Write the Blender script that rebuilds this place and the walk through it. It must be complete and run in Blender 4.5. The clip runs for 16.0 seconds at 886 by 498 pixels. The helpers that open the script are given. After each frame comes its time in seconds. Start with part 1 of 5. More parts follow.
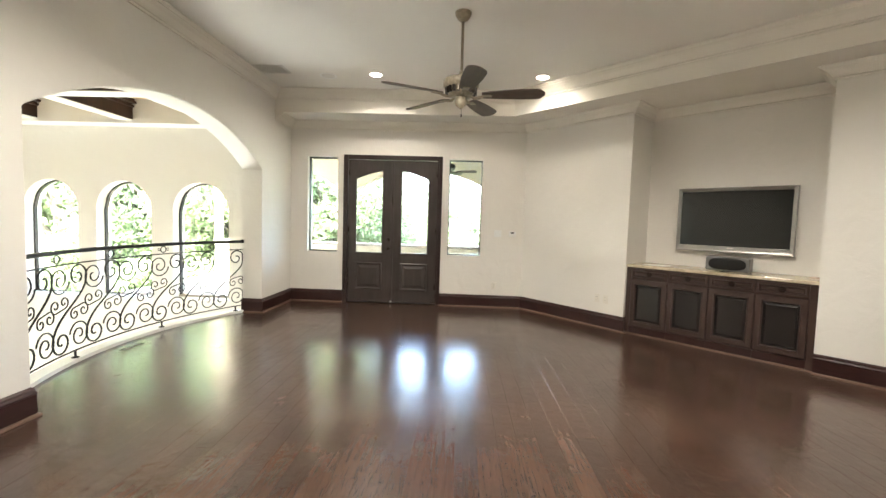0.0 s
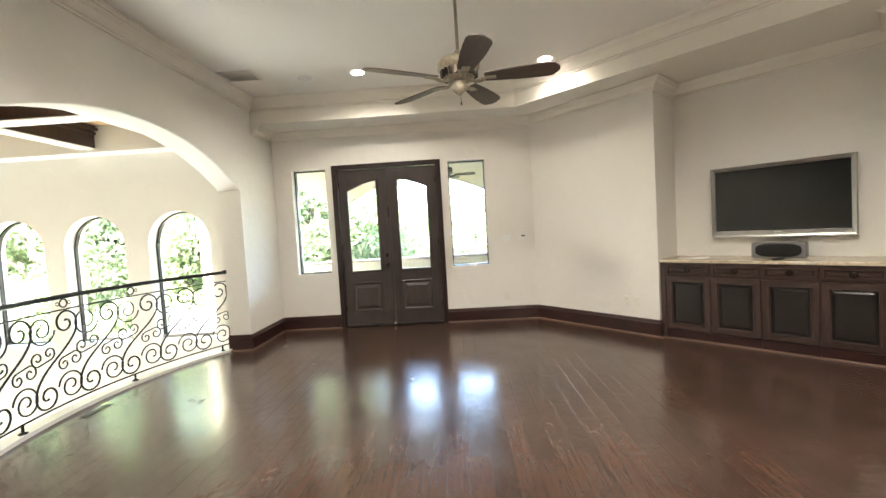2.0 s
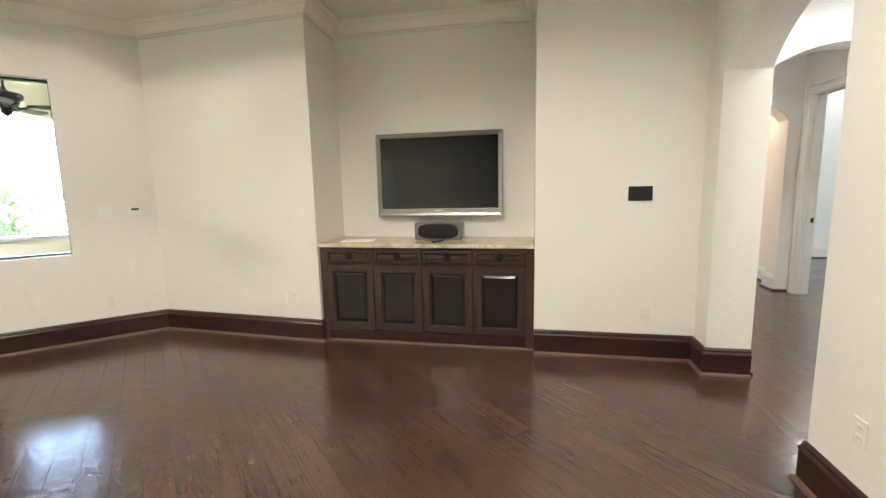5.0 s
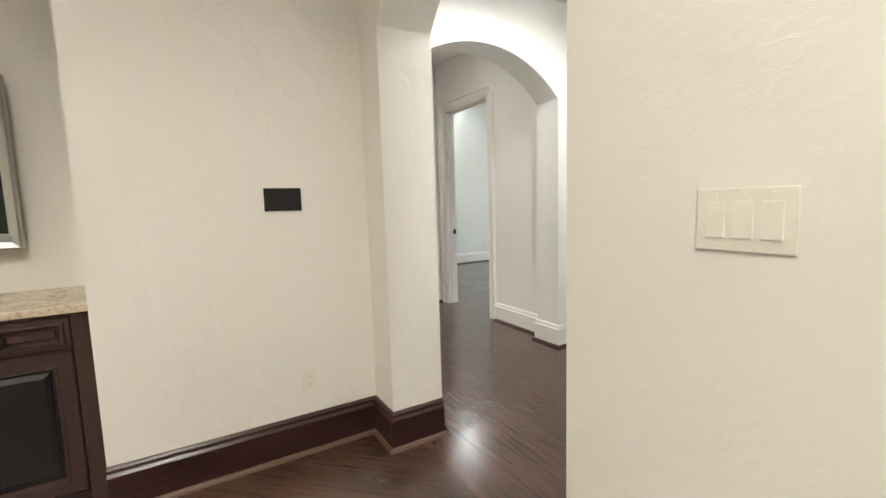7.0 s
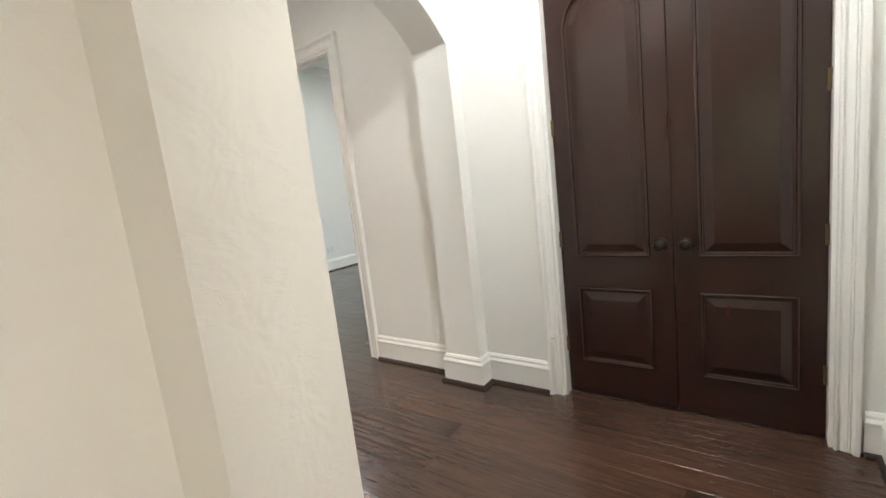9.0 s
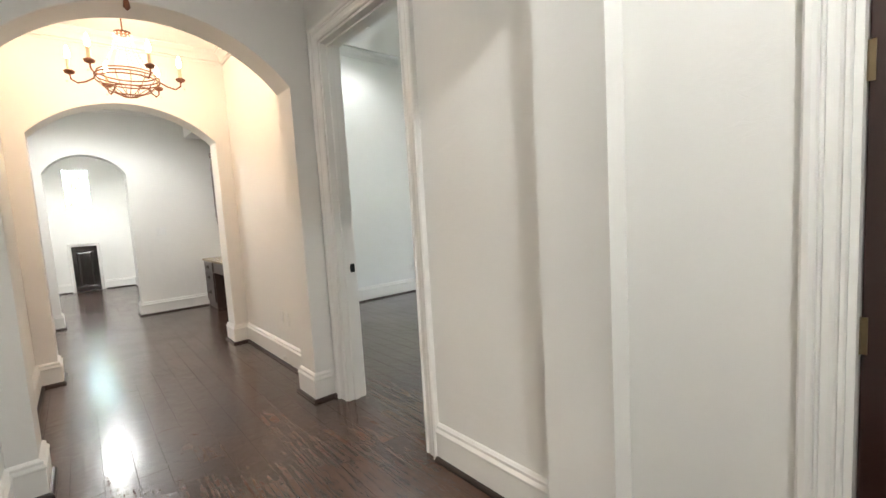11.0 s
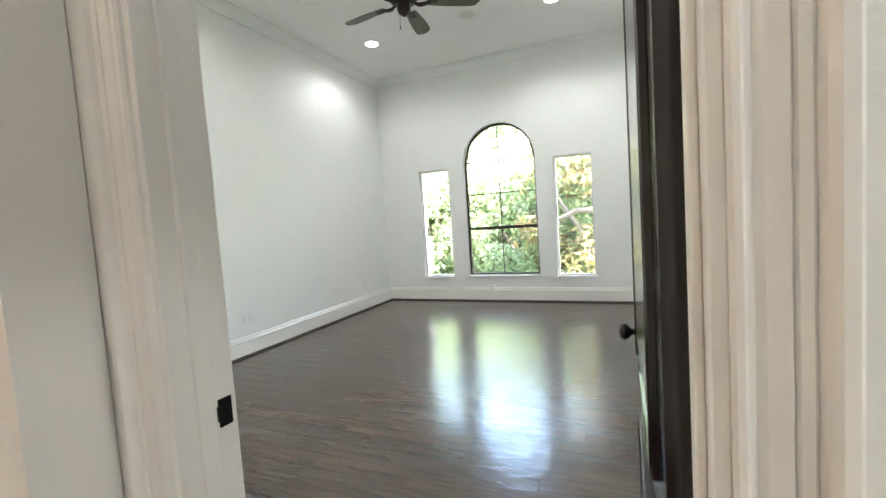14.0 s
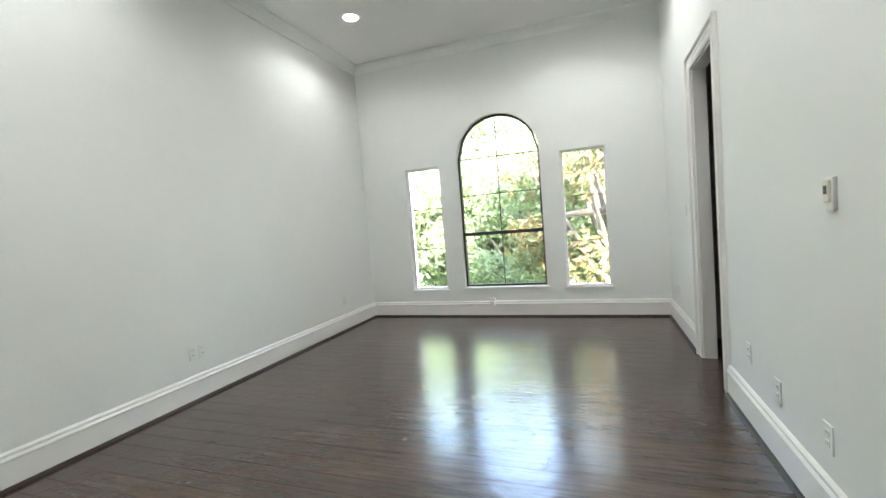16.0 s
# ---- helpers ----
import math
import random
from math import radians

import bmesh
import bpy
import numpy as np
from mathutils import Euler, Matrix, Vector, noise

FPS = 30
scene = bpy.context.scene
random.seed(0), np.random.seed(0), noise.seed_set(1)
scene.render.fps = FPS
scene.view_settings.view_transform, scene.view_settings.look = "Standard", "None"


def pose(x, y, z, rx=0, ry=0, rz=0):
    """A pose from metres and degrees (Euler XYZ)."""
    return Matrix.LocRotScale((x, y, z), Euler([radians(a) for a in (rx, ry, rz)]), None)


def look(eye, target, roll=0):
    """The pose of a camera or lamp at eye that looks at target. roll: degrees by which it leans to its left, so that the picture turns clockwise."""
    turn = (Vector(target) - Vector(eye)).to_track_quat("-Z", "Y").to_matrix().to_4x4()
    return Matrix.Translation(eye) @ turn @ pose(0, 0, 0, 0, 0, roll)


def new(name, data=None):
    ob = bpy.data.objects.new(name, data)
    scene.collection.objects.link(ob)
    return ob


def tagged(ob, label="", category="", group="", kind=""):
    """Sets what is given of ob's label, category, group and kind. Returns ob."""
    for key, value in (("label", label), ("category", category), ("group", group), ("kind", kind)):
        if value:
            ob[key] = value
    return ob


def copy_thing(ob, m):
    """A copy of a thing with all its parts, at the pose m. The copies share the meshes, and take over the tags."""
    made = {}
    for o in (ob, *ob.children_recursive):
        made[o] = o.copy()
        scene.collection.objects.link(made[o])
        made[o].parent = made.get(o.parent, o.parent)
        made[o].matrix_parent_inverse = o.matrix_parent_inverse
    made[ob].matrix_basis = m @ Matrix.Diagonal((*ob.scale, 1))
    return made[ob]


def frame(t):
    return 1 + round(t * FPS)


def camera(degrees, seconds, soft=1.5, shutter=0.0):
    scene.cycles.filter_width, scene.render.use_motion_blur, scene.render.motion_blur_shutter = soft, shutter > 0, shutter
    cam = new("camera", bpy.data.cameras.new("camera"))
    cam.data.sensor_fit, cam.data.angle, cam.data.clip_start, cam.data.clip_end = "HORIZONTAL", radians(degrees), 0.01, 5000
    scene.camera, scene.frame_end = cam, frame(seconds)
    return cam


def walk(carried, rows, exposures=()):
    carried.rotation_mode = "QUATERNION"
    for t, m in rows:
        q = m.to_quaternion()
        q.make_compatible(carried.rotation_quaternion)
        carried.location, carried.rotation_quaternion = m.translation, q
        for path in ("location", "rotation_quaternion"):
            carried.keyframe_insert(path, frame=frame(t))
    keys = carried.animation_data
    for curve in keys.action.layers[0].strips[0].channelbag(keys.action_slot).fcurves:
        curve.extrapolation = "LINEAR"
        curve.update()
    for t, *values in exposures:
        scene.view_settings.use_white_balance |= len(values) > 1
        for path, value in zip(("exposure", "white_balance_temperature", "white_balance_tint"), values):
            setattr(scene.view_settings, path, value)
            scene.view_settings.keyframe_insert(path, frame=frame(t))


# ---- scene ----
cam = camera(91.9, 16.0)
PATH = [
    (0, (0.118, -0.046, 1.419), (1.452, 1.439, 1.293), 1.7),
    (0.5, (0.096, 0.103, 1.392), (1.636, 1.376, 1.292), -0.7),
    (1, (0.13, 0.226, 1.386), (1.667, 1.501, 1.281), -1.9),
    (1.5, (0.309, 0.356, 1.442), (1.74, 1.751, 1.357), -3.3),
    (2, (0.504, 0.517, 1.444), (1.843, 2.0, 1.35), -3.4),
    (2.5, (0.723, 0.736, 1.446), (1.705, 2.475, 1.334), -4.2),
    (3, (0.912, 0.844, 1.423), (1.671, 2.691, 1.316), -4.2),
    (3.5, (1.156, 0.843, 1.43), (1.956, 2.672, 1.315), -2.0),
    (4, (1.425, 0.796, 1.401), (2.658, 2.36, 1.224), -2.0),
    (4.5, (1.768, 0.776, 1.414), (3.5, 1.749, 1.185), -0.9),
    (5, (2.147, 0.642, 1.419), (4.087, 1.038, 1.136), -1.2),
    (5.2, (2.304, 0.612, 1.425), (4.27, 0.85, 1.14), -0.9),
    (7.3, (3.695, 0.172, 1.295), (5.289, -1.023, 1.121), -2.6),
    (7.5, (3.833, 0.148, 1.3), (5.331, -1.168, 1.144), -3.2),
    (8, (4.17, 0.057, 1.37), (5.354, -1.553, 1.12), -3.8),
    (8.5, (4.474, -0.102, 1.327), (5.619, -1.726, 1.097), -5.7),
    (9, (4.702, -0.314, 1.325), (5.885, -1.901, 1.036), -6.6),
    (9.5, (4.923, -0.541, 1.28), (6.12, -2.121, 1.01), -6.4),
    (10, (5.106, -0.792, 1.232), (6.412, -2.292, 1.017), -6.2),
    (10.2, (5.151, -0.927, 1.238), (6.586, -2.307, 1.045), -7.0),
    (12.3, (6.432, -1.548, 1.397), (7.971, -2.814, 1.228), -2.1),
    (12.5, (6.57, -1.574, 1.403), (8.001, -2.964, 1.258), -2.5),
    (13, (6.851, -1.738, 1.328), (8.015, -3.358, 1.187), -2.5),
    (13.5, (7.125, -1.93, 1.33), (8.112, -3.666, 1.211), -3.5),
    (14, (7.379, -2.122, 1.303), (8.167, -3.955, 1.168), -3.8),
    (14.5, (7.577, -2.276, 1.311), (8.204, -4.169, 1.157), -3.5),
    (15, (7.705, -2.49, 1.322), (8.252, -4.411, 1.19), -3.7),
    (15.5, (7.818, -2.652, 1.305), (8.421, -4.555, 1.185), -4.3),
    (16, (7.921, -2.824, 1.3), (8.601, -4.701, 1.185), -4.5),
]
walk(cam, [(t, look(eye, target, roll)) for t, eye, target, roll in PATH], ((0, 6.6), (2, 6.6), (3.2, 6.4), (4, 6.4), (4.5, 6.6), (5, 6.75), (7.5, 6.5), (8, 6.5), (9, 6.55), (10, 6.5), (12.5, 6.35), (13.5, 6.45), (14.5, 6.6), (16, 6.4)))

# ---- helpers of this scene ----
TURN = radians(-44.2)
MUV = Matrix.Rotation(TURN, 4, "Z")          # the loft's own frame: u along the balcony wall, v towards it
ID = Matrix.Identity(4)


def uvw(u, v, z=0.0):
    return MUV @ Vector((u, v, z))


def link(name, bm, mat, m=ID, smooth=False):
    me = bpy.data.meshes.new(name)
    bm.normal_update()
    bm.to_mesh(me)
    bm.free()
    if mat:
        me.materials.append(mat)
    if smooth:
        for p in me.polygons:
            p.use_smooth = True
    ob = new(name, me)
    ob.matrix_world = m
    return ob


def part(name, bm, mat, parent, label="", smooth=False):
    """One mesh under a thing or a part, in the coordinates of the parent."""
    ob = link(name, bm, mat, ID, smooth)
    ob.parent = parent
    if label:
        ob["label"] = label
    return ob


def thing(name, m, label, category, group="", kind=""):
    ob = new(name)
    ob.empty_display_size = 0.1
    ob.matrix_world = m
    return tagged(ob, label, category, group, kind)


def struct(ob, label, category):
    return tagged(ob, label, category, "", "structure")


def box(bm, x0, x1, y0, y1, z0, z1, bevel=0.0, seg=2):
    r = bmesh.ops.create_cube(bm, size=1.0)
    vs = r["verts"]
    for v in vs:
        v.co = Vector(((x0 + x1) / 2 + v.co.x * (x1 - x0), (y0 + y1) / 2 + v.co.y * (y1 - y0), (z0 + z1) / 2 + v.co.z * (z1 - z0)))
    if bevel:
        es = list({e for v in vs for e in v.link_edges})
        bmesh.ops.bevel(bm, geom=es, offset=bevel, segments=seg, affect="EDGES", profile=0.6)
    return vs


def boxm(*a, **k):
    bm = bmesh.new()
    box(bm, *a, **k)
    return bm


def lathe(bm, profile, seg=24, m=ID, cap=True):
    """A turned body from (radius, z) pairs."""
    rings = []
    for r, z in profile:
        rings.append([bm.verts.new(m @ Vector((r * math.cos(2 * math.pi * i / seg), r * math.sin(2 * math.pi * i / seg), z))) for i in range(seg)])
    for a, b in zip(rings, rings[1:]):
        for i in range(seg):
            bm.faces.new((a[i], a[(i + 1) % seg], b[(i + 1) % seg], b[i]))
    if cap:
        bm.faces.new(list(reversed(rings[0])))
        bm.faces.new(rings[-1])


def lathem(profile, seg=24, m=ID):
    bm = bmesh.new()
    lathe(bm, profile, seg, m)
    bmesh.ops.recalc_face_normals(bm, faces=bm.faces)
    return bm


def tube(bm, pts, r, seg=6, taper=None):
    """A round bar along points."""
    pts = [Vector(p) for p in pts]
    rings, up = [], Vector((0.13, 0.21, 0.97))
    for i, p in enumerate(pts):
        d = (pts[min(i + 1, len(pts) - 1)] - pts[max(i - 1, 0)]).normalized()
        a = d.cross(up)
        if a.length < 0.05:
            a = d.cross(Vector((1, 0, 0)))
        a.normalize()
        b = d.cross(a)
        rr = r if taper is None else r * (1 + (taper - 1) * i / max(1, len(pts) - 1))
        rings.append([bm.verts.new(p + rr * (a * math.cos(2 * math.pi * k / seg) + b * math.sin(2 * math.pi * k / seg))) for k in range(seg)])
    for A, B in zip(rings, rings[1:]):
        for k in range(seg):
            bm.faces.new((A[k], A[(k + 1) % seg], B[(k + 1) % seg], B[k]))
    bm.faces.new(list(reversed(rings[0])))
    bm.faces.new(rings[-1])


def arch_z(a, o):
    """The height of an opening's head at a: o = (a0, a1, z0, spring, rise)."""
    a0, a1, z0, spring, rise = o
    if rise <= 0:
        return spring
    h = (a1 - a0) / 2
    R = (h * h + rise * rise) / (2 * rise)
    d = a - (a0 + a1) / 2
    return spring + rise - R + math.sqrt(max(0.0, R * R - d * d))


def wall_bm(a0, a1, t0, t1, z0, z1, openings=()):
    """A wall along x (a), thick along y (t), with openings through it."""
    bm = bmesh.new()
    cuts = {a0, a1}
    for o in openings:
        n = 26 if o[4] > 0 else 1
        for k in range(n + 1):
            s = k / n
            if o[4] > 0:
                s = 0.5 - 0.5 * math.cos(math.pi * s)
            cuts.add(o[0] + (o[1] - o[0]) * s)
    cuts = sorted(cuts)

    def quad(*p):
        bm.faces.new([bm.verts.new(q) for q in p])

    for a, b in zip(cuts, cuts[1:]):
        if b - a < 1e-6:
            continue
        mid, o = (a + b) / 2, None
        for c in openings:
            if c[0] < mid < c[1]:
                o = c
        spans = [((z0, z0), (z1, z1))] if o is None else []
        if o is not None:
            if o[2] > z0:
                spans.append(((z0, z0), (o[2], o[2])))
            spans.append(((arch_z(a, o), arch_z(b, o)), (z1, z1)))
        for (la, lb), (ha, hb) in spans:
            quad((a, t0, la), (b, t0, lb), (b, t0, hb), (a, t0, ha))
            quad((b, t1, lb), (a, t1, la), (a, t1, ha), (b, t1, hb))
            quad((a, t1, la), (b, t1, lb), (b, t0, lb), (a, t0, la))
            quad((a, t0, ha), (b, t0, hb), (b, t1, hb), (a, t1, ha))
    for o in openings:
        for a in o[:2]:
            quad((a, t0, o[2]), (a, t1, o[2]), (a, t1, o[3]), (a, t0, o[3]))
    for a in (a0, a1):
        quad((a, t0, z0), (a, t1, z0), (a, t1, z1), (a, t0, z1))
    bmesh.ops.remove_doubles(bm, verts=bm.verts, dist=1e-4)
    bmesh.ops.recalc_face_normals(bm, faces=bm.faces)
    bmesh.ops.dissolve_limit(bm, angle_limit=0.01, verts=bm.verts, edges=bm.edges)
    return bm


MY = Matrix(((0, -1, 0, 0), (1, 0, 0, 0), (0, 0, 1, 0), (0, 0, 0, 1)))   # local x to world y, local y to world -x


def wall(name, axis, a0, a1, t0, t1, z0, z1, openings=(), mat=None, label="", frame_m=ID, soft=0.018):
    """axis 'x': along x, thick in y from t0 to t1. axis 'y': along y, thick in x."""
    if axis == "x":
        bm, m = wall_bm(a0, a1, t0, t1, z0, z1, openings), ID
    else:
        bm, m = wall_bm(a0, a1, -t1, -t0, z0, z1, openings), MY
    ob = link(name, bm, mat or M["plaster"], frame_m @ m)
    if soft:
        b = ob.modifiers.new("round", "BEVEL")
        b.width, b.segments, b.limit_method, b.angle_limit = soft, 3, "ANGLE", radians(50)
        b.harden_normals = True
        for p in ob.data.polygons:
            p.use_smooth = True
    return struct(ob, label or "cream hand-trowelled plaster wall", "wall")


def sweep(name, profile, path, mat, closed=False, m=ID):
    """A moulding: profile of (distance from the wall, z), swept along a path with the room on its left."""
    bm = bmesh.new()
    n = len(path)
    pts = [Vector((p[0], p[1])) for p in path]
    rows = []
    for i, p in enumerate(pts):
        prv = pts[i - 1] if (i > 0 or closed) else None
        nxt = pts[(i + 1) % n] if (i < n - 1 or closed) else None
        d0 = (p - prv).normalized() if prv is not None else (nxt - p).normalized()
        d1 = (nxt - p).normalized() if nxt is not None else d0
        n0, n1 = Vector((-d0.y, d0.x)), Vector((-d1.y, d1.x))
        mit = (n0 + n1)
        mit = mit / max(0.15, mit.length_squared / 2)
        rows.append([bm.verts.new((p.x + mit.x * d, p.y + mit.y * d, z)) for d, z in profile])
    k = len(profile)
    for i in range(n if closed else n - 1):
        A, B = rows[i], rows[(i + 1) % n]
        for j in range(k - 1):
            bm.faces.new((A[j], B[j], B[j + 1], A[j + 1]))
    if not closed:
        for R in (rows[0], rows[-1]):
            bm.faces.new(R)
    bmesh.ops.recalc_face_normals(bm, faces=bm.faces)
    ob = link(name, bm, mat, m)
    return ob


def base_profile(h, t=0.022):
    return [(0, 0.0), (t, 0.0), (t, h - 0.055), (t + 0.004, h - 0.05), (t + 0.004, h - 0.042), (t * 0.72, h - 0.028), (t * 0.72, h - 0.014), (t * 0.3, h - 0.003), (0, h)]


def shoe_profile():
    return [(0.02, 0.001), (0.042, 0.001), (0.040, 0.012), (0.033, 0.02), (0.02, 0.023)]


def crown_profile(z, h=0.12, w=0.11):
    return [(0, z - h), (0.018, z - h), (0.02, z - h * 0.88), (0.012, z - h * 0.84), (0.03, z - h * 0.8), (w * 0.36, z - h * 0.66), (w * 0.5, z - h * 0.46),
            (w * 0.72, z - h * 0.31), (w * 0.74, z - h * 0.25), (w * 0.86, z - h * 0.25), (w * 0.92, z - h * 0.16), (w, z - h * 0.13), (w, z - 0.0005), (0, z - 0.0005)]


def baseboard(path, mat, h, shoe=None, closed=False, label="", name="baseboard"):
    ob = struct(sweep(name, base_profile(h), path, mat, closed), label, "baseboard")
    if shoe:
        struct(sweep("shoe_moulding", shoe_profile(), path, shoe, closed), "dark stained shoe moulding along the floor", "trim")
    return ob


# ---- materials ----
M = {}


def node_mat(name):
    m = bpy.data.materials.new(name)
    m.use_nodes = True
    nt = m.node_tree
    return m, nt, nt.nodes["Principled BSDF"]


def mapped(nt, scale=(1, 1, 1), rot=0.0, space="Object"):
    tc = nt.nodes.new("ShaderNodeTexCoord")
    mp = nt.nodes.new("ShaderNodeMapping")
    mp.inputs["Scale"].default_value = scale
    mp.inputs["Rotation"].default_value = (0, 0, rot)
    nt.links.new(tc.outputs[space], mp.inputs["Vector"])
    return mp.outputs["Vector"]


def world_pos(nt, scale=(1, 1, 1), rot=0.0):
    g = nt.nodes.new("ShaderNodeNewGeometry")
    mp = nt.nodes.new("ShaderNodeMapping")
    mp.inputs["Scale"].default_value = scale
    mp.inputs["Rotation"].default_value = (0, 0, rot)
    nt.links.new(g.outputs["Position"], mp.inputs["Vector"])
    return mp.outputs["Vector"]


def noise_tex(nt, vec, scale, detail=4, rough=0.55, dist=0.0):
    n = nt.nodes.new("ShaderNodeTexNoise")
    n.inputs["Scale"].default_value = scale
    n.inputs["Detail"].default_value = detail
    n.inputs["Roughness"].default_value = rough
    n.inputs["Distortion"].default_value = dist
    nt.links.new(vec, n.inputs["Vector"])
    return n.outputs["Fac"]


def ramp(nt, fac, stops):
    r = nt.nodes.new("ShaderNodeValToRGB")
    el = r.color_ramp.elements
    while len(el) < len(stops):
        el.new(0.5)
    for e, (p, c) in zip(el, stops):
        e.position = p
        e.color = c if len(c) == 4 else (*c, 1)
    nt.links.new(fac, r.inputs["Fac"])
    return r.outputs["Color"]


def mixc(nt, fac, a, b, mode="MIX"):
    n = nt.nodes.new("ShaderNodeMix")
    n.data_type, n.blend_type = "RGBA", mode
    for sock, val in ((n.inputs[0], fac), (n.inputs[6], a), (n.inputs[7], b)):
        if isinstance(val, (int, float)):
            sock.default_value = val
        elif isinstance(val, tuple):
            sock.default_value = (*val, 1)
        else:
            nt.links.new(val, sock)
    return n.outputs[2]


def mathn(nt, op, a, b):
    n = nt.nodes.new("ShaderNodeMath")
    n.operation = op
    for sock, val in zip(n.inputs, (a, b)):
        if isinstance(val, (int, float)):
            sock.default_value = val
        else:
            nt.links.new(val, sock)
    return n.outputs[0]


def bump(nt, bs, height, strength, dist=0.01):
    b = nt.nodes.new("ShaderNodeBump")
    b.inputs["Strength"].default_value = strength
    b.inputs["Distance"].default_value = dist
    nt.links.new(height, b.inputs["Height"])
    nt.links.new(b.outputs["Normal"], bs.inputs["Normal"])


def plain(name, color, rough, metal=0.0, grain=0.06, scale=30, bumpy=0.05):
    m, nt, bs = node_mat(name)
    v = world_pos(nt)
    f = noise_tex(nt, v, scale)
    dark = tuple(c * (1 - grain) for c in color)
    nt.links.new(ramp(nt, f, [(0.3, dark), (0.7, color)]), bs.inputs["Base Color"])
    bs.inputs["Roughness"].default_value, bs.inputs["Metallic"].default_value = rough, metal
    if bumpy:
        bump(nt, bs, f, bumpy, 0.004)
    return m


def plaster(name, color, rough=0.62, amount=0.38):
    m, nt, bs = node_mat(name)
    v = world_pos(nt)
    big = noise_tex(nt, v, 1.1, 3)
    base = ramp(nt, big, [(0.3, tuple(c * 0.965 for c in color)), (0.7, color)])
    nt.links.new(base, bs.inputs["Base Color"])
    bs.inputs["Roughness"].default_value = rough
    soft = noise_tex(nt, v, 5.5, 3, 0.5, 0.6)
    ridge = noise_tex(nt, world_pos(nt, (1, 1, 2.1)), 17.0, 5, 0.6, 1.8)
    patch = ramp(nt, noise_tex(nt, v, 3.2, 2), [(0.5, (0, 0, 0)), (0.72, (1, 1, 1))])
    rr = ramp(nt, ridge, [(0.52, (0, 0, 0)), (0.62, (1, 1, 1))])
    h = mathn(nt, "ADD", mathn(nt, "MULTIPLY", soft, 1.6), mathn(nt, "MULTIPLY", mathn(nt, "MULTIPLY", rr, patch), 0.13))
    bump(nt, bs, h, amount, 0.012)
    return m


def floor_wood(name, rot, tones, rough=0.19):
    m, nt, bs = node_mat(name)
    v = world_pos(nt, (1, 1, 1), rot)
    sc = nt.nodes.new("ShaderNodeMapping")
    sc.inputs["Scale"].default_value = (0.8, 14.0, 1.0)
    nt.links.new(v, sc.inputs["Vector"])
    info = nt.nodes.new("ShaderNodeObjectInfo")
    isl = nt.nodes.new("ShaderNodeNewGeometry")
    rnd = mathn(nt, "ADD", info.outputs["Random"], isl.outputs["Random Per Island"])
    rnd = mathn(nt, "FRACT", mathn(nt, "MULTIPLY", rnd, 7.31), 0.0)
    off = nt.nodes.new("ShaderNodeVectorMath")
    off.operation = "ADD"
    comb = nt.nodes.new("ShaderNodeCombineXYZ")
    nt.links.new(mathn(nt, "MULTIPLY", rnd, 37.0), comb.inputs[0])
    nt.links.new(mathn(nt, "MULTIPLY", rnd, 11.0), comb.inputs[1])
    nt.links.new(sc.outputs["Vector"], off.inputs[0])
    nt.links.new(comb.outputs[0], off.inputs[1])
    grain = noise_tex(nt, off.outputs[0], 3.0, 7, 0.6, 0.35)
    fine = noise_tex(nt, off.outputs[0], 26.0, 5, 0.65, 0.2)
    col = ramp(nt, grain, [(0.28, tones[0]), (0.45, tones[1]), (0.6, tones[2]), (0.8, tones[1])])
    col = mixc(nt, 0.18, col, ramp(nt, fine, [(0.35, tuple(c * 0.5 for c in tones[0])), (0.65, tones[2])]))
    tone = ramp(nt, rnd, [(0.0, (0.82, 0.82, 0.83)), (0.5, (0.98, 0.98, 0.98)), (1.0, (1.16, 1.11, 1.08))])
    col = mixc(nt, 1.0, col, tone, "MULTIPLY")
    wear = noise_tex(nt, v, 1.7, 6, 0.62)
    col = mixc(nt, 1.0, col, ramp(nt, wear, [(0.3, (0.74, 0.74, 0.75)), (0.5, (1.0, 1.0, 1.0)), (0.72, (1.24, 1.18, 1.13))]), "MULTIPLY")
    # dark open pores and splits along the grain
    pores = noise_tex(nt, off.outputs[0], 11.0, 4, 0.6, 0.5)
    col = mixc(nt, 1.0, col, ramp(nt, pores, [(0.34, (0.6, 0.58, 0.58)), (0.43, (1.0, 1.0, 1.0))]), "MULTIPLY")
    nt.links.new(col, bs.inputs["Base Color"])
    rg = ramp(nt, noise_tex(nt, v, 2.6, 5), [(0.3, (rough * 0.75,) * 3), (0.75, (rough * 1.5,) * 3)])
    nt.links.new(rg, bs.inputs["Roughness"])
    bs.inputs["Specular IOR Level"].default_value = 0.5
    bs.inputs["Coat Weight"].default_value = 0.25
    bs.inputs["Coat Roughness"].default_value = 0.15
    # hand-scraped hollows, chatter across the boards and raised grain
    wav = noise_tex(nt, v, 12.0, 4, 0.5, 0.6)
    chat = nt.nodes.new("ShaderNodeMapping")
    chat.inputs["Scale"].default_value = (70.0, 9.0, 1.0)
    nt.links.new(v, chat.inputs["Vector"])
    chatter = noise_tex(nt, chat.outputs["Vector"], 1.0, 2, 0.5, 0.3)
    spot = ramp(nt, noise_tex(nt, v, 3.4, 3), [(0.5, (0, 0, 0)), (0.66, (1, 1, 1))])
    split = ramp(nt, pores, [(0.36, (0, 0, 0)), (0.42, (1, 1, 1))])
    h = mathn(nt, "ADD", mathn(nt, "MULTIPLY", wav, 1.0), mathn(nt, "MULTIPLY", grain, 0.05))
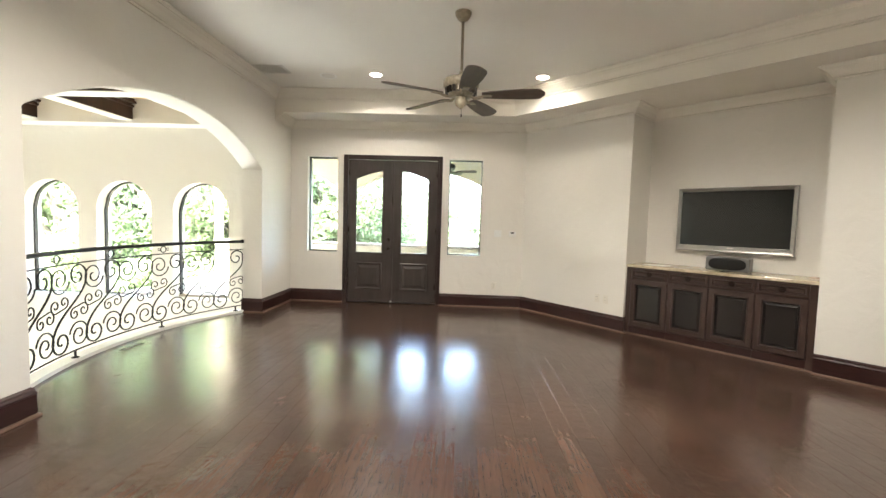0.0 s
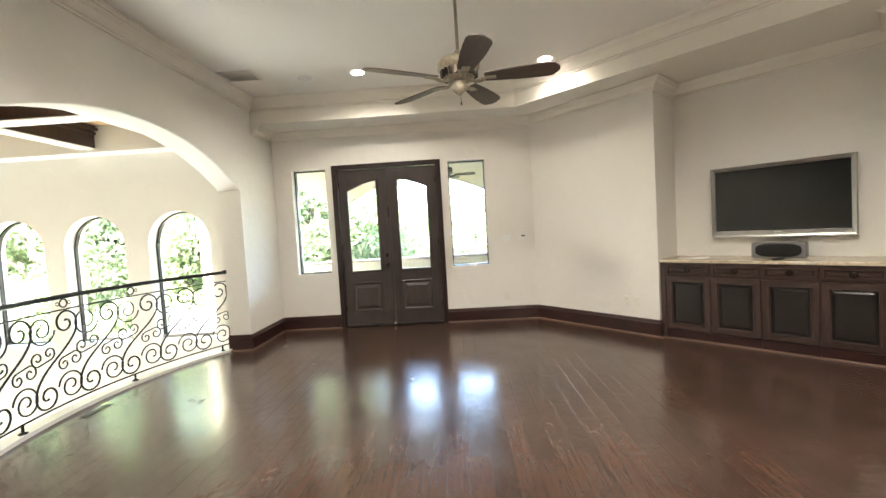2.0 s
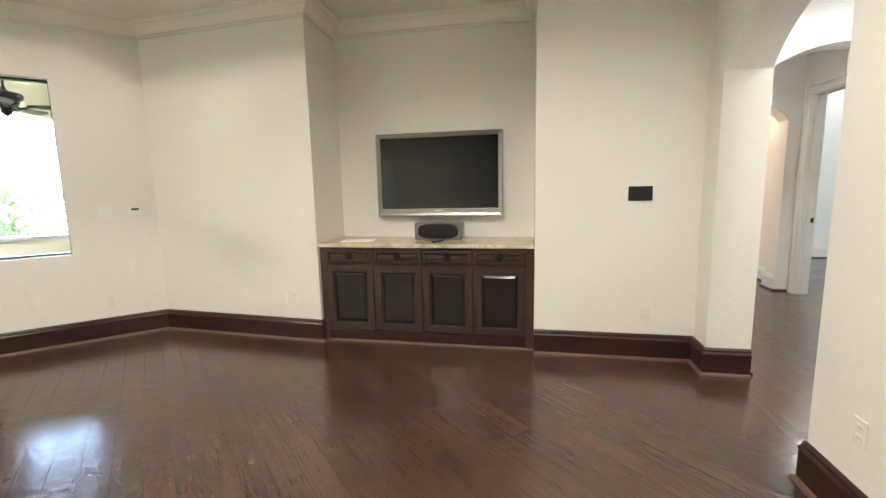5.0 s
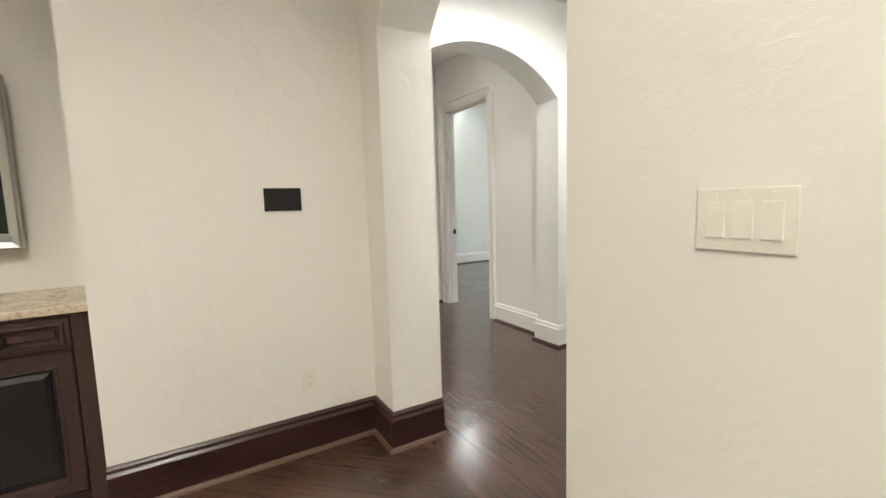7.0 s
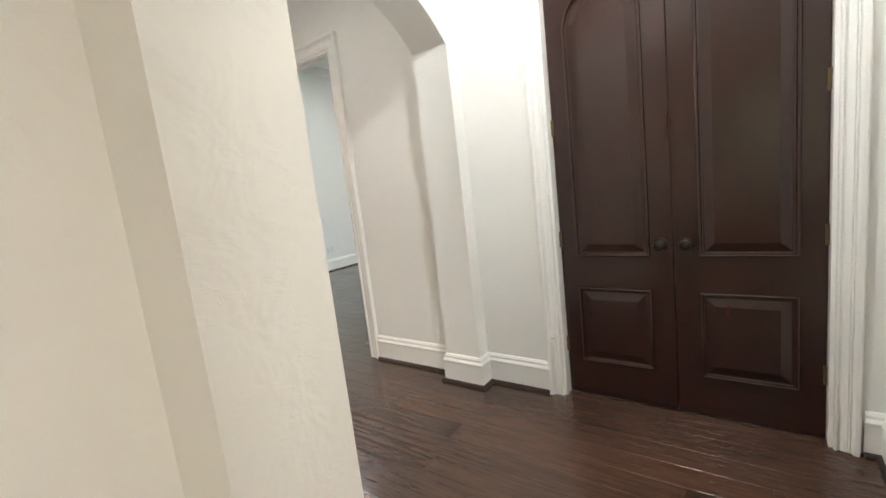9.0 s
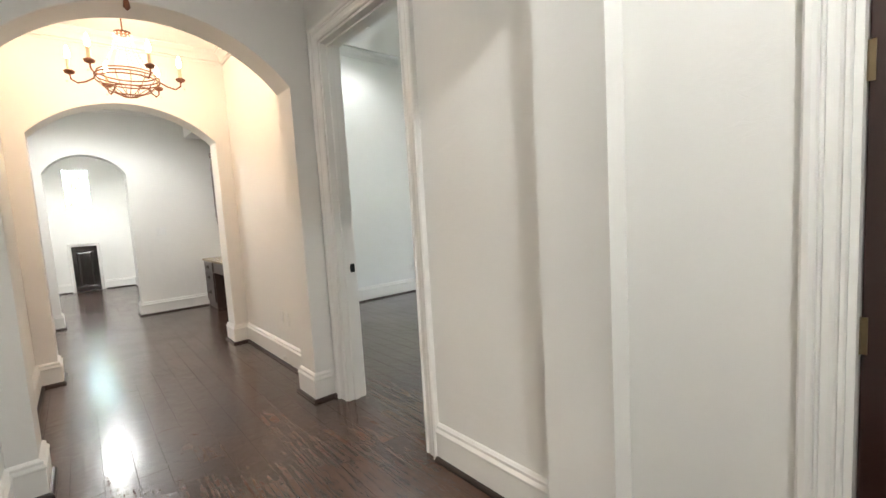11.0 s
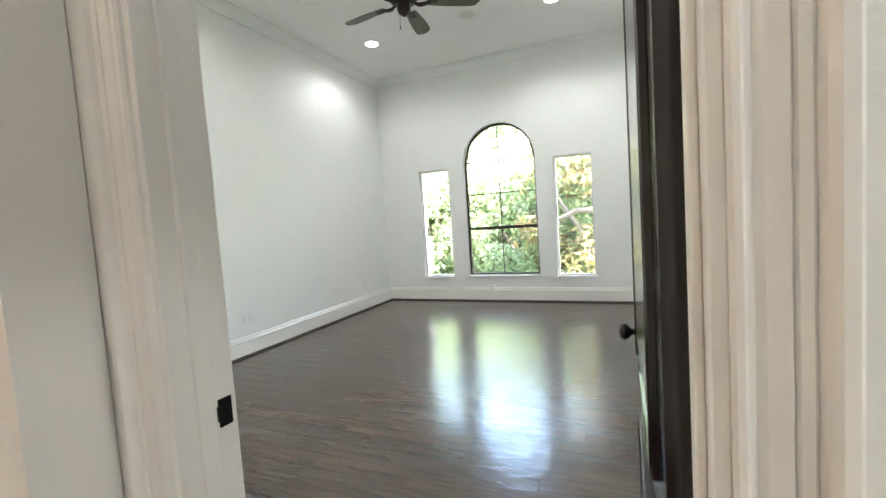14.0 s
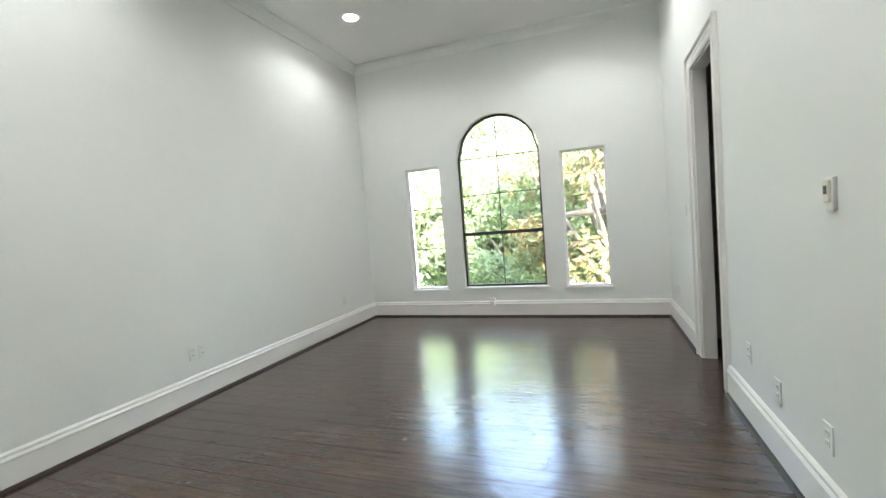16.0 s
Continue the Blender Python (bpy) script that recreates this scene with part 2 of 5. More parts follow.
    h = mathn(nt, "ADD", h, mathn(nt, "MULTIPLY", mathn(nt, "MULTIPLY", chatter, spot), 0.1))
    h = mathn(nt, "ADD", h, mathn(nt, "MULTIPLY", split, 0.03))
    bump(nt, bs, h, 0.32, 0.01)
    return m


def wood(name, a, b, rough=0.3, scale=(1.5, 1.5, 0.12), strength=0.08, coat=0.0):
    m, nt, bs = node_mat(name)
    v = mapped(nt, scale)
    g = noise_tex(nt, v, 14, 7, 0.65, 1.2)
    blotch = noise_tex(nt, mapped(nt), 2.3, 3)
    col = ramp(nt, g, [(0.3, a), (0.68, b)])
    col = mixc(nt, 1.0, col, ramp(nt, blotch, [(0.3, (0.75, 0.75, 0.75)), (0.7, (1.15, 1.1, 1.08))]), "MULTIPLY")
    nt.links.new(col, bs.inputs["Base Color"])
    bs.inputs["Roughness"].default_value = rough
    bs.inputs["Coat Weight"].default_value = coat
    bs.inputs["Coat Roughness"].default_value = 0.2
    bump(nt, bs, g, strength, 0.004)
    return m


def granite(name):
    m, nt, bs = node_mat(name)
    v = world_pos(nt)
    a = noise_tex(nt, v, 46, 6, 0.7)
    b = noise_tex(nt, v, 7, 4, 0.6, 1.5)
    c = ramp(nt, a, [(0.32, (0.1, 0.07, 0.045)), (0.45, (0.5, 0.4, 0.27)), (0.6, (0.68, 0.58, 0.42)), (0.75, (0.4, 0.31, 0.2))])
    c = mixc(nt, 0.45, c, ramp(nt, b, [(0.35, (0.3, 0.22, 0.14)), (0.6, (0.74, 0.66, 0.5))]))
    nt.links.new(c, bs.inputs["Base Color"])
    bs.inputs["Roughness"].default_value = 0.16
    return m


def glow(name, color, strength):
    m = bpy.data.materials.new(name)
    m.use_nodes = True
    nt = m.node_tree
    nt.nodes.clear()
    e, o = nt.nodes.new("ShaderNodeEmission"), nt.nodes.new("ShaderNodeOutputMaterial")
    e.inputs["Color"].default_value, e.inputs["Strength"].default_value = (*color, 1), strength
    nt.links.new(e.outputs[0], o.inputs["Surface"])
    return m


def glass_mat(name, tint=(0.52, 0.54, 0.535)):
    """A thin pane with a faint sheen, evenly tinted to dim the overbright view outside."""
    m = bpy.data.materials.new(name)
    m.use_nodes = True
    nt = m.node_tree
    nt.nodes.clear()
    t, g = nt.nodes.new("ShaderNodeBsdfTransparent"), nt.nodes.new("ShaderNodeBsdfGlossy")
    mx, o, fr = nt.nodes.new("ShaderNodeMixShader"), nt.nodes.new("ShaderNodeOutputMaterial"), nt.nodes.new("ShaderNodeFresnel")
    t.inputs["Color"].default_value = (*tint, 1)
    g.inputs["Roughness"].default_value = 0.02
    fr.inputs["IOR"].default_value = 1.45
    nt.links.new(fr.outputs[0], mx.inputs["Fac"])
    nt.links.new(t.outputs[0], mx.inputs[1])
    nt.links.new(g.outputs[0], mx.inputs[2])
    nt.links.new(mx.outputs[0], o.inputs["Surface"])
    return m


def leaf_mat(name, a, b):
    m, nt, bs = node_mat(name)
    g = nt.nodes.new("ShaderNodeNewGeometry")
    c = ramp(nt, g.outputs["Random Per Island"], [(0.0, a), (1.0, b)])
    nt.links.new(c, bs.inputs["Base Color"])
    bs.inputs["Roughness"].default_value = 0.5
    tr = nt.nodes.new("ShaderNodeBsdfTranslucent")
    nt.links.new(c, tr.inputs["Color"])
    mx = nt.nodes.new("ShaderNodeMixShader")
    mx.inputs["Fac"].default_value = 0.55
    nt.links.new(bs.outputs[0], mx.inputs[1])
    nt.links.new(tr.outputs[0], mx.inputs[2])
    nt.links.new(mx.outputs[0], nt.nodes["Material Output"].inputs["Surface"])
    return m


M["plaster"] = plaster("cream_plaster", (0.80, 0.77, 0.713))
M["plaster_white"] = plaster("white_plaster", (0.83, 0.82, 0.79), amount=0.22)
M["plaster_bed"] = plaster("bedroom_paint", (0.83, 0.845, 0.83), rough=0.68, amount=0.12)
M["ceiling"] = plaster("ceiling_paint", (0.83, 0.805, 0.75), amount=0.1)
M["ceiling_white"] = plaster("white_ceiling_paint", (0.86, 0.86, 0.84), amount=0.1)
M["trim"] = plain("white_trim_paint", (0.83, 0.82, 0.79), 0.36, grain=0.015, scale=4, bumpy=0.0)
M["crown"] = plain("cream_crown_paint", (0.82, 0.785, 0.71), 0.5, grain=0.02, scale=4, bumpy=0.0)
M["floor_loft"] = floor_wood("dark_oak_loft", -(TURN + math.pi / 2), [(0.052, 0.028, 0.0195), (0.067, 0.036, 0.025), (0.08, 0.044, 0.031)])
M["floor_hall"] = floor_wood("dark_oak_hall", 0.0, [(0.046, 0.024, 0.0165), (0.068, 0.036, 0.025), (0.092, 0.05, 0.035)])
M["floor_bedroom"] = floor_wood("dark_oak_bedroom", 0.0, [(0.042, 0.028, 0.021), (0.072, 0.049, 0.037), (0.106, 0.074, 0.057)])
M["subfloor"] = plain("subfloor", (0.012, 0.008, 0.006), 0.6)
M["dark_base"] = wood("dark_baseboard", (0.024, 0.009, 0.008), (0.046, 0.018, 0.016), 0.28, (0.3, 0.3, 3))
M["shoe"] = plain("dark_shoe", (0.02, 0.011, 0.008), 0.4)
M["shoe_light"] = plain("worn_shoe", (0.13, 0.075, 0.05), 0.45)
M["door_dark"] = wood("espresso_door", (0.042, 0.033, 0.03), (0.062, 0.05, 0.046), 0.36)
M["door_frame_dark"] = wood("dark_door_frame", (0.018, 0.009, 0.008), (0.034, 0.017, 0.015), 0.3)
M["closet"] = wood("mahogany_door", (0.019, 0.0062, 0.0048), (0.032, 0.0102, 0.0075), 0.26, strength=0.03, coat=0.2)
M["bed_door"] = wood("black_brown_door", (0.008, 0.006, 0.0055), (0.02, 0.013, 0.011), 0.16, coat=0.35)
M["cabinet"] = wood("cabinet_wood", (0.04, 0.024, 0.02), (0.075, 0.047, 0.039), 0.3)
M["cabinet_panel"] = wood("cabinet_panel_wood", (0.013, 0.011, 0.01), (0.021, 0.018, 0.017), 0.2, strength=0.02, coat=0.3)
M["granite"] = granite("granite")
M["iron"] = plain("wrought_iron", (0.012, 0.011, 0.011), 0.42, 0.6, bumpy=0.2)
M["bronze"] = plain("oil_rubbed_bronze", (0.03, 0.022, 0.017), 0.32, 0.8)
M["hinge"] = plain("aged_brass", (0.2, 0.15, 0.09), 0.4, 0.9)
M["window_dark"] = plain("dark_bronze_frame", (0.016, 0.014, 0.013), 0.4, 0.3)
M["window_white"] = plain("white_window_frame", (0.8, 0.8, 0.78), 0.35)
M["glass"] = glass_mat("window_glass")
M["bezel"] = plain("silver_bezel", (0.36, 0.35, 0.33), 0.3, 0.85, bumpy=0.0)
M["screen"] = plain("dark_screen", (0.006, 0.0075, 0.007), 0.1, bumpy=0.0)
M["grille"] = plain("black_cloth", (0.008, 0.008, 0.008), 0.85, scale=600, bumpy=0.3)
M["grey_plastic"] = plain("grey_plastic", (0.2, 0.2, 0.2), 0.35, 0.3)
M["black"] = plain("black_plastic", (0.003, 0.003, 0.003), 0.35, bumpy=0.0)
M["plate"] = plain("cream_plate", (0.78, 0.74, 0.66), 0.35, bumpy=0.0)
M["plate_white"] = plain("white_plate", (0.82, 0.82, 0.8), 0.3, bumpy=0.0)
M["slot"] = plain("slot_grey", (0.06, 0.055, 0.05), 0.5, bumpy=0.0)
M["paper"] = plain("paper", (0.7, 0.67, 0.6), 0.7)
M["fan_cream"] = plain("antique_cream", (0.42, 0.36, 0.26), 0.4, 0.1, grain=0.45, scale=40)
M["fan_blade"] = wood("walnut_blade", (0.06, 0.04, 0.028), (0.11, 0.075, 0.052), 0.45, (0.4, 4, 4))
M["fan_dark"] = plain("bronze_fan", (0.035, 0.024, 0.018), 0.35, 0.7, grain=0.5)
M["blade_grey"] = wood("grey_blade", (0.09, 0.078, 0.068), (0.16, 0.14, 0.12), 0.5, (0.4, 4, 4))
M["coffer"] = wood("coffer_wood", (0.02, 0.009, 0.006), (0.055, 0.024, 0.015), 0.35)
M["coffer_tan"] = plaster("tan_coffer_plaster", (0.52, 0.36, 0.19), amount=0.6)
M["copper"] = plain("rust_copper", (0.30, 0.13, 0.075), 0.4, 0.75, grain=0.5, scale=60)
M["candle"] = plain("ivory_candle", (0.75, 0.62, 0.42), 0.5)
M["crystal"] = plain("glass_bead", (0.85, 0.8, 0.72), 0.08)
M["bulb"] = glow("warm_bulb", (1.0, 0.72, 0.42), 1.6)
M["can"] = glow("recessed_lamp_glow", (1.0, 0.86, 0.68), 0.9)
M["can_cool"] = glow("white_lamp_glow", (1.0, 0.97, 0.92), 0.9)
M["vent"] = plain("vent_paint", (0.74, 0.72, 0.67), 0.5)
M["stucco"] = plaster("outdoor_stucco", (0.66, 0.58, 0.44), 0.85)
M["stone"] = plain("balcony_stone", (0.52, 0.47, 0.4), 0.8, grain=0.25, scale=6, bumpy=0.3)
M["grass"] = plain("ground", (0.06, 0.085, 0.035), 0.9, grain=0.5, scale=0.7)
M["bark"] = plain("bark", (0.2, 0.16, 0.125), 0.9, grain=0.5, scale=14, bumpy=0.6)
M["leaf_a"] = leaf_mat("leaf_green", (0.18, 0.24, 0.12), (0.33, 0.4, 0.23))
M["leaf_b"] = leaf_mat("leaf_deep", (0.15, 0.2, 0.11), (0.27, 0.34, 0.2))
M["leaf_c"] = leaf_mat("leaf_magnolia", (0.1, 0.13, 0.05), (0.28, 0.19, 0.09))
M["roof"] = plain("roof_tile", (0.22, 0.12, 0.09), 0.8, grain=0.4, scale=3)
M["house"] = plain("rose_brick", (0.42, 0.24, 0.2), 0.85, grain=0.25, scale=8)
# dark base colour that carries the shade of the unlit rooms
M["dark_room"] = plain("shade_dark_walls", (0.3, 0.27, 0.24), 0.6)

# ---- world and lights ----
SUN_ELEV, SUN_AZ = radians(56), radians(275)
sky_world = bpy.data.worlds.new("sky")
scene.world = sky_world
sky_world.use_nodes = True
sn = sky_world.node_tree
sky = sn.nodes.new("ShaderNodeTexSky")
sky.sky_type, sky.sun_disc, sky.sun_elevation, sky.sun_rotation = "NISHITA", False, SUN_ELEV, SUN_AZ
sky.dust_density = 4.0
sn.links.new(sky.outputs["Color"], sn.nodes["Background"].inputs["Color"])
sn.nodes["Background"].inputs["Strength"].default_value = 0.15
sun = new("sun", bpy.data.lights.new("sun", "SUN"))
sun.data.energy, sun.data.angle, sun.data.color = 2.2, radians(0.6), (1.0, 0.95, 0.87)
sun_from = Vector((math.sin(SUN_AZ) * math.cos(SUN_ELEV), math.cos(SUN_AZ) * math.cos(SUN_ELEV), math.sin(SUN_ELEV)))
sun.matrix_world = look(sun_from * 30, (0, 0, 0))


# serves the known ceiling lights and the unseen ones added for fill
def recessed_light(x, y, z, warm=True, power=40.0):
    t = thing("recessed_light", pose(x, y, z), "lit round recessed ceiling light with white trim ring", "ceiling light", "recessed lights")
    part("trim_ring", lathem([(0.075, 0.002), (0.085, -0.004), (0.095, -0.006), (0.1, -0.002), (0.1, 0.004), (0.075, 0.004)], 28), M["trim"], t)
    part("lens", lathem([(0.001, -0.004), (0.05, -0.004), (0.074, -0.001), (0.074, 0.003), (0.001, 0.003)], 28), M["can" if warm else "can_cool"], t)
    lamp = new("recessed_lamp", bpy.data.lights.new("recessed_lamp", "SPOT"))
    d = lamp.data
    d.energy, d.spot_size, d.spot_blend, d.shadow_soft_size = power, radians(160), 0.5, 0.07
    d.color = (1.0, 0.935, 0.835) if warm else (0.98, 1.0, 0.985)
    lamp.matrix_world = look((x, y, z - 0.03), (x, y, z - 2))
    return t


# ---- structure ----
H0, H1, HB = 3.03, 3.36, 3.66      # soffit, tray ceiling, bedroom ceiling
V0 = 7.25                          # balcony wall
XE, XN = 5.75, 6.36                # television wall, back of its niche
YS, YT = -0.64, -0.94              # wall with the hall arch
YH = -2.64                         # south wall of the hall
NE = (5.885, 4.39)


def q2(u, v):
    p = uvw(u, v)
    return (p.x, p.y)


def prism(bm, pts, z0, z1):
    lo = [bm.verts.new((p[0], p[1], z0)) for p in pts]
    hi = [bm.verts.new((p[0], p[1], z1)) for p in pts]
    n = len(pts)
    bm.faces.new(list(reversed(lo)))
    bm.faces.new(hi)
    for i in range(n):
        bm.faces.new((lo[i], lo[(i + 1) % n], hi[(i + 1) % n], hi[i]))
    bmesh.ops.recalc_face_normals(bm, faces=bm.faces)
    return bm


ARCH = (2.79, 6.20, 0.0, 2.10, 0.49)
DOOR_U = (-1.87, -0.215)
wall("wall_north", "x", -2.78, 1.9, V0, V0 + 0.25, 0, 3.5,
     [(-2.49, -1.97, 0.86, 2.46, 0), (*DOOR_U, 0, 2.5, 0), (-0.10, 0.455, 0.86, 2.46, 0)], M["plaster"], frame_m=MUV)
wall("wall_west", "y", -4.2, V0 + 0.25, -3.08, -2.78, 0, 3.5, [ARCH], M["plaster"], "cream plaster wall with a wide arch over the stair hall", MUV)
bm = bmesh.new()
prism(bm, [(XE, 2.56), (6.6, 2.56), (6.6, 4.6), NE], 0, 3.5)
struct(link("wall_east_1", bm, M["plaster"]), "cream plaster wall beside the television niche", "wall")
bm = bmesh.new()
box(bm, XE, 6.5, YS, 0.60, 0, 3.5)
struct(link("wall_east_2", bm, M["plaster"]), "cream plaster wall beside the hall arch", "wall")
bm = bmesh.new()
box(bm, XN, 6.499, 0.60, 2.56, 0, 3.5)
struct(link("wall_niche", bm, M["plaster"]), "cream plaster back wall of the television niche", "wall")
wall("wall_south", "x", -5.2, 6.5, YT, YS, 0, 3.5, [(4.30, 5.505, 0, 2.16, 0.33)], M["plaster"], "cream plaster wall with an arched passage")

# ceilings
inner = (5.24, 4.14)
bm = bmesh.new()
prism(bm, [q2(-3.1, 7.6), q2(-3.1, -4.2), (6.6, -1.0), (6.6, 4.6)], H1, H1 + 0.06)
struct(link("ceiling", bm, M["ceiling"]), "cream painted tray ceiling", "ceiling")
bm = bmesh.new()
prism(bm, [q2(-2.79, 6.63), inner, (5.24, YS), (6.49, YS), (6.49, 4.1), q2(1.8, V0 + 0.1), q2(-2.79, V0 + 0.1)], H0, H1 + 0.02)
struct(link("soffit", bm, M["crown"]), "cream soffit round the tray ceiling", "ceiling")
struct(sweep("crown_upper", crown_profile(H1, 0.15, 0.14), [(5.24, YS), inner, q2(-2.78, 6.63), q2(-2.78, -3.6)], M["crown"]), "cream crown moulding round the tray", "trim")
struct(sweep("crown_lower", crown_profile(H0, 0.13, 0.13), [(XE, YS), (XE, 0.60), (XN, 0.60), (XN, 2.56), (XE, 2.56), NE, q2(-2.78, V0), q2(-2.78, 6.63)], M["crown"]), "cream crown moulding under the soffit", "trim")
baseboard([(5.505, YT), (5.505, YS), (XE, YS), (XE, 0.60)], M["dark_base"], 0.21, M["shoe_light"], label="dark stained wooden baseboard")
baseboard([(5.80, 2.56), (XE, 2.56), NE, q2(DOOR_U[1] + 0.002, V0)], M["dark_base"], 0.21, M["shoe_light"], label="dark stained wooden baseboard")
baseboard([q2(DOOR_U[0] - 0.002, V0), q2(-2.78, V0), q2(-2.78, 6.20), q2(-3.08, 6.20)], M["dark_base"], 0.21, M["shoe_light"], label="dark stained wooden baseboard")
baseboard([q2(-3.08, 2.79), q2(-2.78, 2.79), q2(-2.78, -3.58), (4.30, YS), (4.30, YT)], M["dark_base"], 0.21, M["shoe_light"], label="dark stained wooden baseboard")

# hall, vestibule, corridor, study
PL = M["plaster_white"]
wall("wall_hall_west", "y", YH - 0.1, YT, 4.12, 4.27, 0, 3.3, (), PL, "white plaster wall at the hall's end")
CLOSET, BDOOR = (4.44, 5.645), (7.285, 8.19)
wall("wall_hall_south", "x", 4.12, 10.66, YH - 0.13, YH, 0, 3.5, [(*CLOSET, 0, 2.40, 0), (*BDOOR, 0, 2.43, 0)], PL, "white plaster wall with a closet and a bedroom door", soft=0.006)
wall("wall_hall_north", "x", 6.5, 10.66, YT, -0.80, 0, 3.3, (), PL, "white plaster corridor wall")
HALL_ARCHES = [(6.16, 6.42, -2.53, -1.03, 2.14, 0.33), (8.36, 8.60, -2.49, -1.06, 2.16, 0.34), (10.41, 10.66, -2.50, -1.08, 2.12, 0.31)]
for k, (x0, x1, y0, y1, sp, rise) in enumerate(HALL_ARCHES):
    wall("wall_arch_%d" % (k + 1), "y", YH, YT, x0, x1, 0, 3.3, [(y0, y1, 0, sp, rise)], PL, "white plaster arch across the hall")
wall("wall_study_far", "y", -3.4, -0.6, 13.15, 13.36, 0, 3.3, [(-1.94, -1.05, 0, 2.07, 0.26)], PL, "white plaster wall with an arched passage")
wall("wall_study_south", "x", 10.45, 13.36, -3.55, -3.4, 0, 3.3, (), PL, "white plaster wall behind the desk", soft=0)
wall("wall_study_west", "y", -3.4, YH - 0.13, 10.47, 10.66, 0, 3.3, (), PL, "white plaster return wall", soft=0)
wall("wall_study_north", "x", 10.66, 13.36, -0.62, -0.47, 0, 3.3, (), PL, "white plaster wall behind the bookcase", soft=0)
wall("wall_far", "y", -2.6, -0.3, 17.5, 17.7, 0, 3.3, [(-1.66, -1.18, 1.76, 2.62, 0)], PL, "white plaster end wall with a small window")
wall("wall_far_south", "x", 13.36, 17.5, -2.40, -2.25, 0, 3.3, (), PL, "white plaster wall", soft=0)
wall("wall_far_north", "x", 13.36, 17.5, -0.80, -0.65, 0, 3.3, (), PL, "white plaster wall", soft=0)
for nm, a in (("hall_ceiling", (4.12, 10.66, YH - 0.13, YT + 0.02)), ("study_ceiling", (10.66, 13.36, -3.5, -0.5)), ("far_ceiling", (13.36, 17.7, -2.6, -0.3))):
    struct(link(nm, boxm(*a, 3.02, 3.10), M["ceiling_white"]), "white painted ceiling", "ceiling")
for pth in ([(5.75, YT), (4.27, YT), (4.27, YH), (6.16, YH), (6.16, YT), (5.75, YT)],
            [(10.41, YT), (8.60, YT), (8.60, YH), (10.41, YH), (10.41, YT)],
            [(10.66, -3.4), (13.15, -3.4), (13.15, -0.62), (10.66, -0.62), (10.66, -3.4)]):
    struct(sweep("crown_hall", crown_profile(3.02, 0.11, 0.1), pth, M["trim"]), "white crown moulding", "trim")
WB = M["trim"]
for pth in ([(4.30, YT), (4.27, YT), (4.27, YH), (CLOSET[0] - 0.095, YH)],
            [(CLOSET[1] + 0.085, YH), (6.16, YH), (6.16, -2.53), (6.42, -2.53), (6.42, YH), (BDOOR[0] - 0.1, YH)],
            [(BDOOR[1] + 0.11, YH), (8.36, YH), (8.36, -2.49), (8.60, -2.49), (8.60, YH), (10.41, YH), (10.41, -2.50), (10.66, -2.50), (10.66, -3.4)],
            [(10.66, -0.62), (10.66, -1.08), (10.41, -1.08), (10.41, YT), (8.60, YT), (8.60, -1.06), (8.36, -1.06), (8.36, YT), (6.42, YT), (6.42, -1.03), (6.16, -1.03), (6.16, YT), (5.53, YT)],
            [(13.15, -3.4), (13.15, -1.94), (13.36, -1.94), (13.36, -2.25), (17.5, -2.25), (17.5, -1.70)],
            [(17.5, -1.14), (17.5, -0.80), (15.8, -0.80), (13.36, -0.80), (13.36, -1.05), (13.15, -1.05), (13.15, -0.62)]):
    baseboard(pth, WB, 0.2, M["shoe"], label="tall white painted baseboard")

# bedroom
BX0, BX1, BY0, BY1 = 7.13, 11.12, YH - 0.13, -8.46
PB = M["plaster_bed"]
BATH = (-6.9, -6.22)
wall("wall_bedroom_west", "y", BY1 - 0.2, BY0, BX0 - 0.1, BX0, 0, 3.8, [(*BATH, 0, 2.40, 0)], PB, "white painted bedroom wall with a doorway", soft=0.004)
wall("wall_bedroom_east", "y", BY1 - 0.2, BY0, BX1, BX1 + 0.15, 0, 3.8, (), PB, "white painted bedroom wall", soft=0)
WIN = [(7.78, 8.31, 0.38, 2.105, 0.0), (8.565, 9.675, 0.405, 2.155, 0.545), (9.935, 10.45, 0.385, 2.10, 0.0)]
wall("wall_bedroom_south", "x", BX0 - 0.14, BX1 + 0.15, BY1 - 0.2, BY1, 0, 3.8, WIN, PB, "white painted wall with an arched window between two narrow ones", soft=0.006)
struct(link("bedroom_skin", boxm(BX0, BDOOR[0] - 0.1, BY0 - 0.006, BY0, 0, HB), PB), "white painted bedroom wall beside the door", "wall")
struct(link("bedroom_skin_2", boxm(BDOOR[1] + 0.1, BX1, BY0 - 0.006, BY0, 0, HB), PB), "white painted bedroom wall beside the door", "wall")
struct(link("bedroom_ceiling", boxm(BX0 - 0.1, BX1 + 0.1, BY1 - 0.1, BY0 + 0.06, HB, HB + 0.08), M["ceiling_white"]), "white painted bedroom ceiling", "ceiling")
struct(sweep("crown_bedroom", [(0, HB - 0.11), (0.012, HB - 0.11), (0.03, HB - 0.07), (0.06, HB - 0.035), (0.1, HB - 0.012), (0.1, HB - 0.0005), (0, HB - 0.0005)],
             [(BX0, BY0), (BX0, BY1), (BX1, BY1), (BX1, BY0)], M["plaster_bed"], True), "white cove moulding", "trim")
for pth in ([(BX0, BY0), (BX0, BATH[1] + 0.12)], [(BX0, BATH[0] - 0.125), (BX0, BY1), (BX1, BY1), (BX1, BY0), (BDOOR[1] + 0.1, BY0)]):
    baseboard(pth, WB, 0.215, M["shoe"], label="tall white painted baseboard")
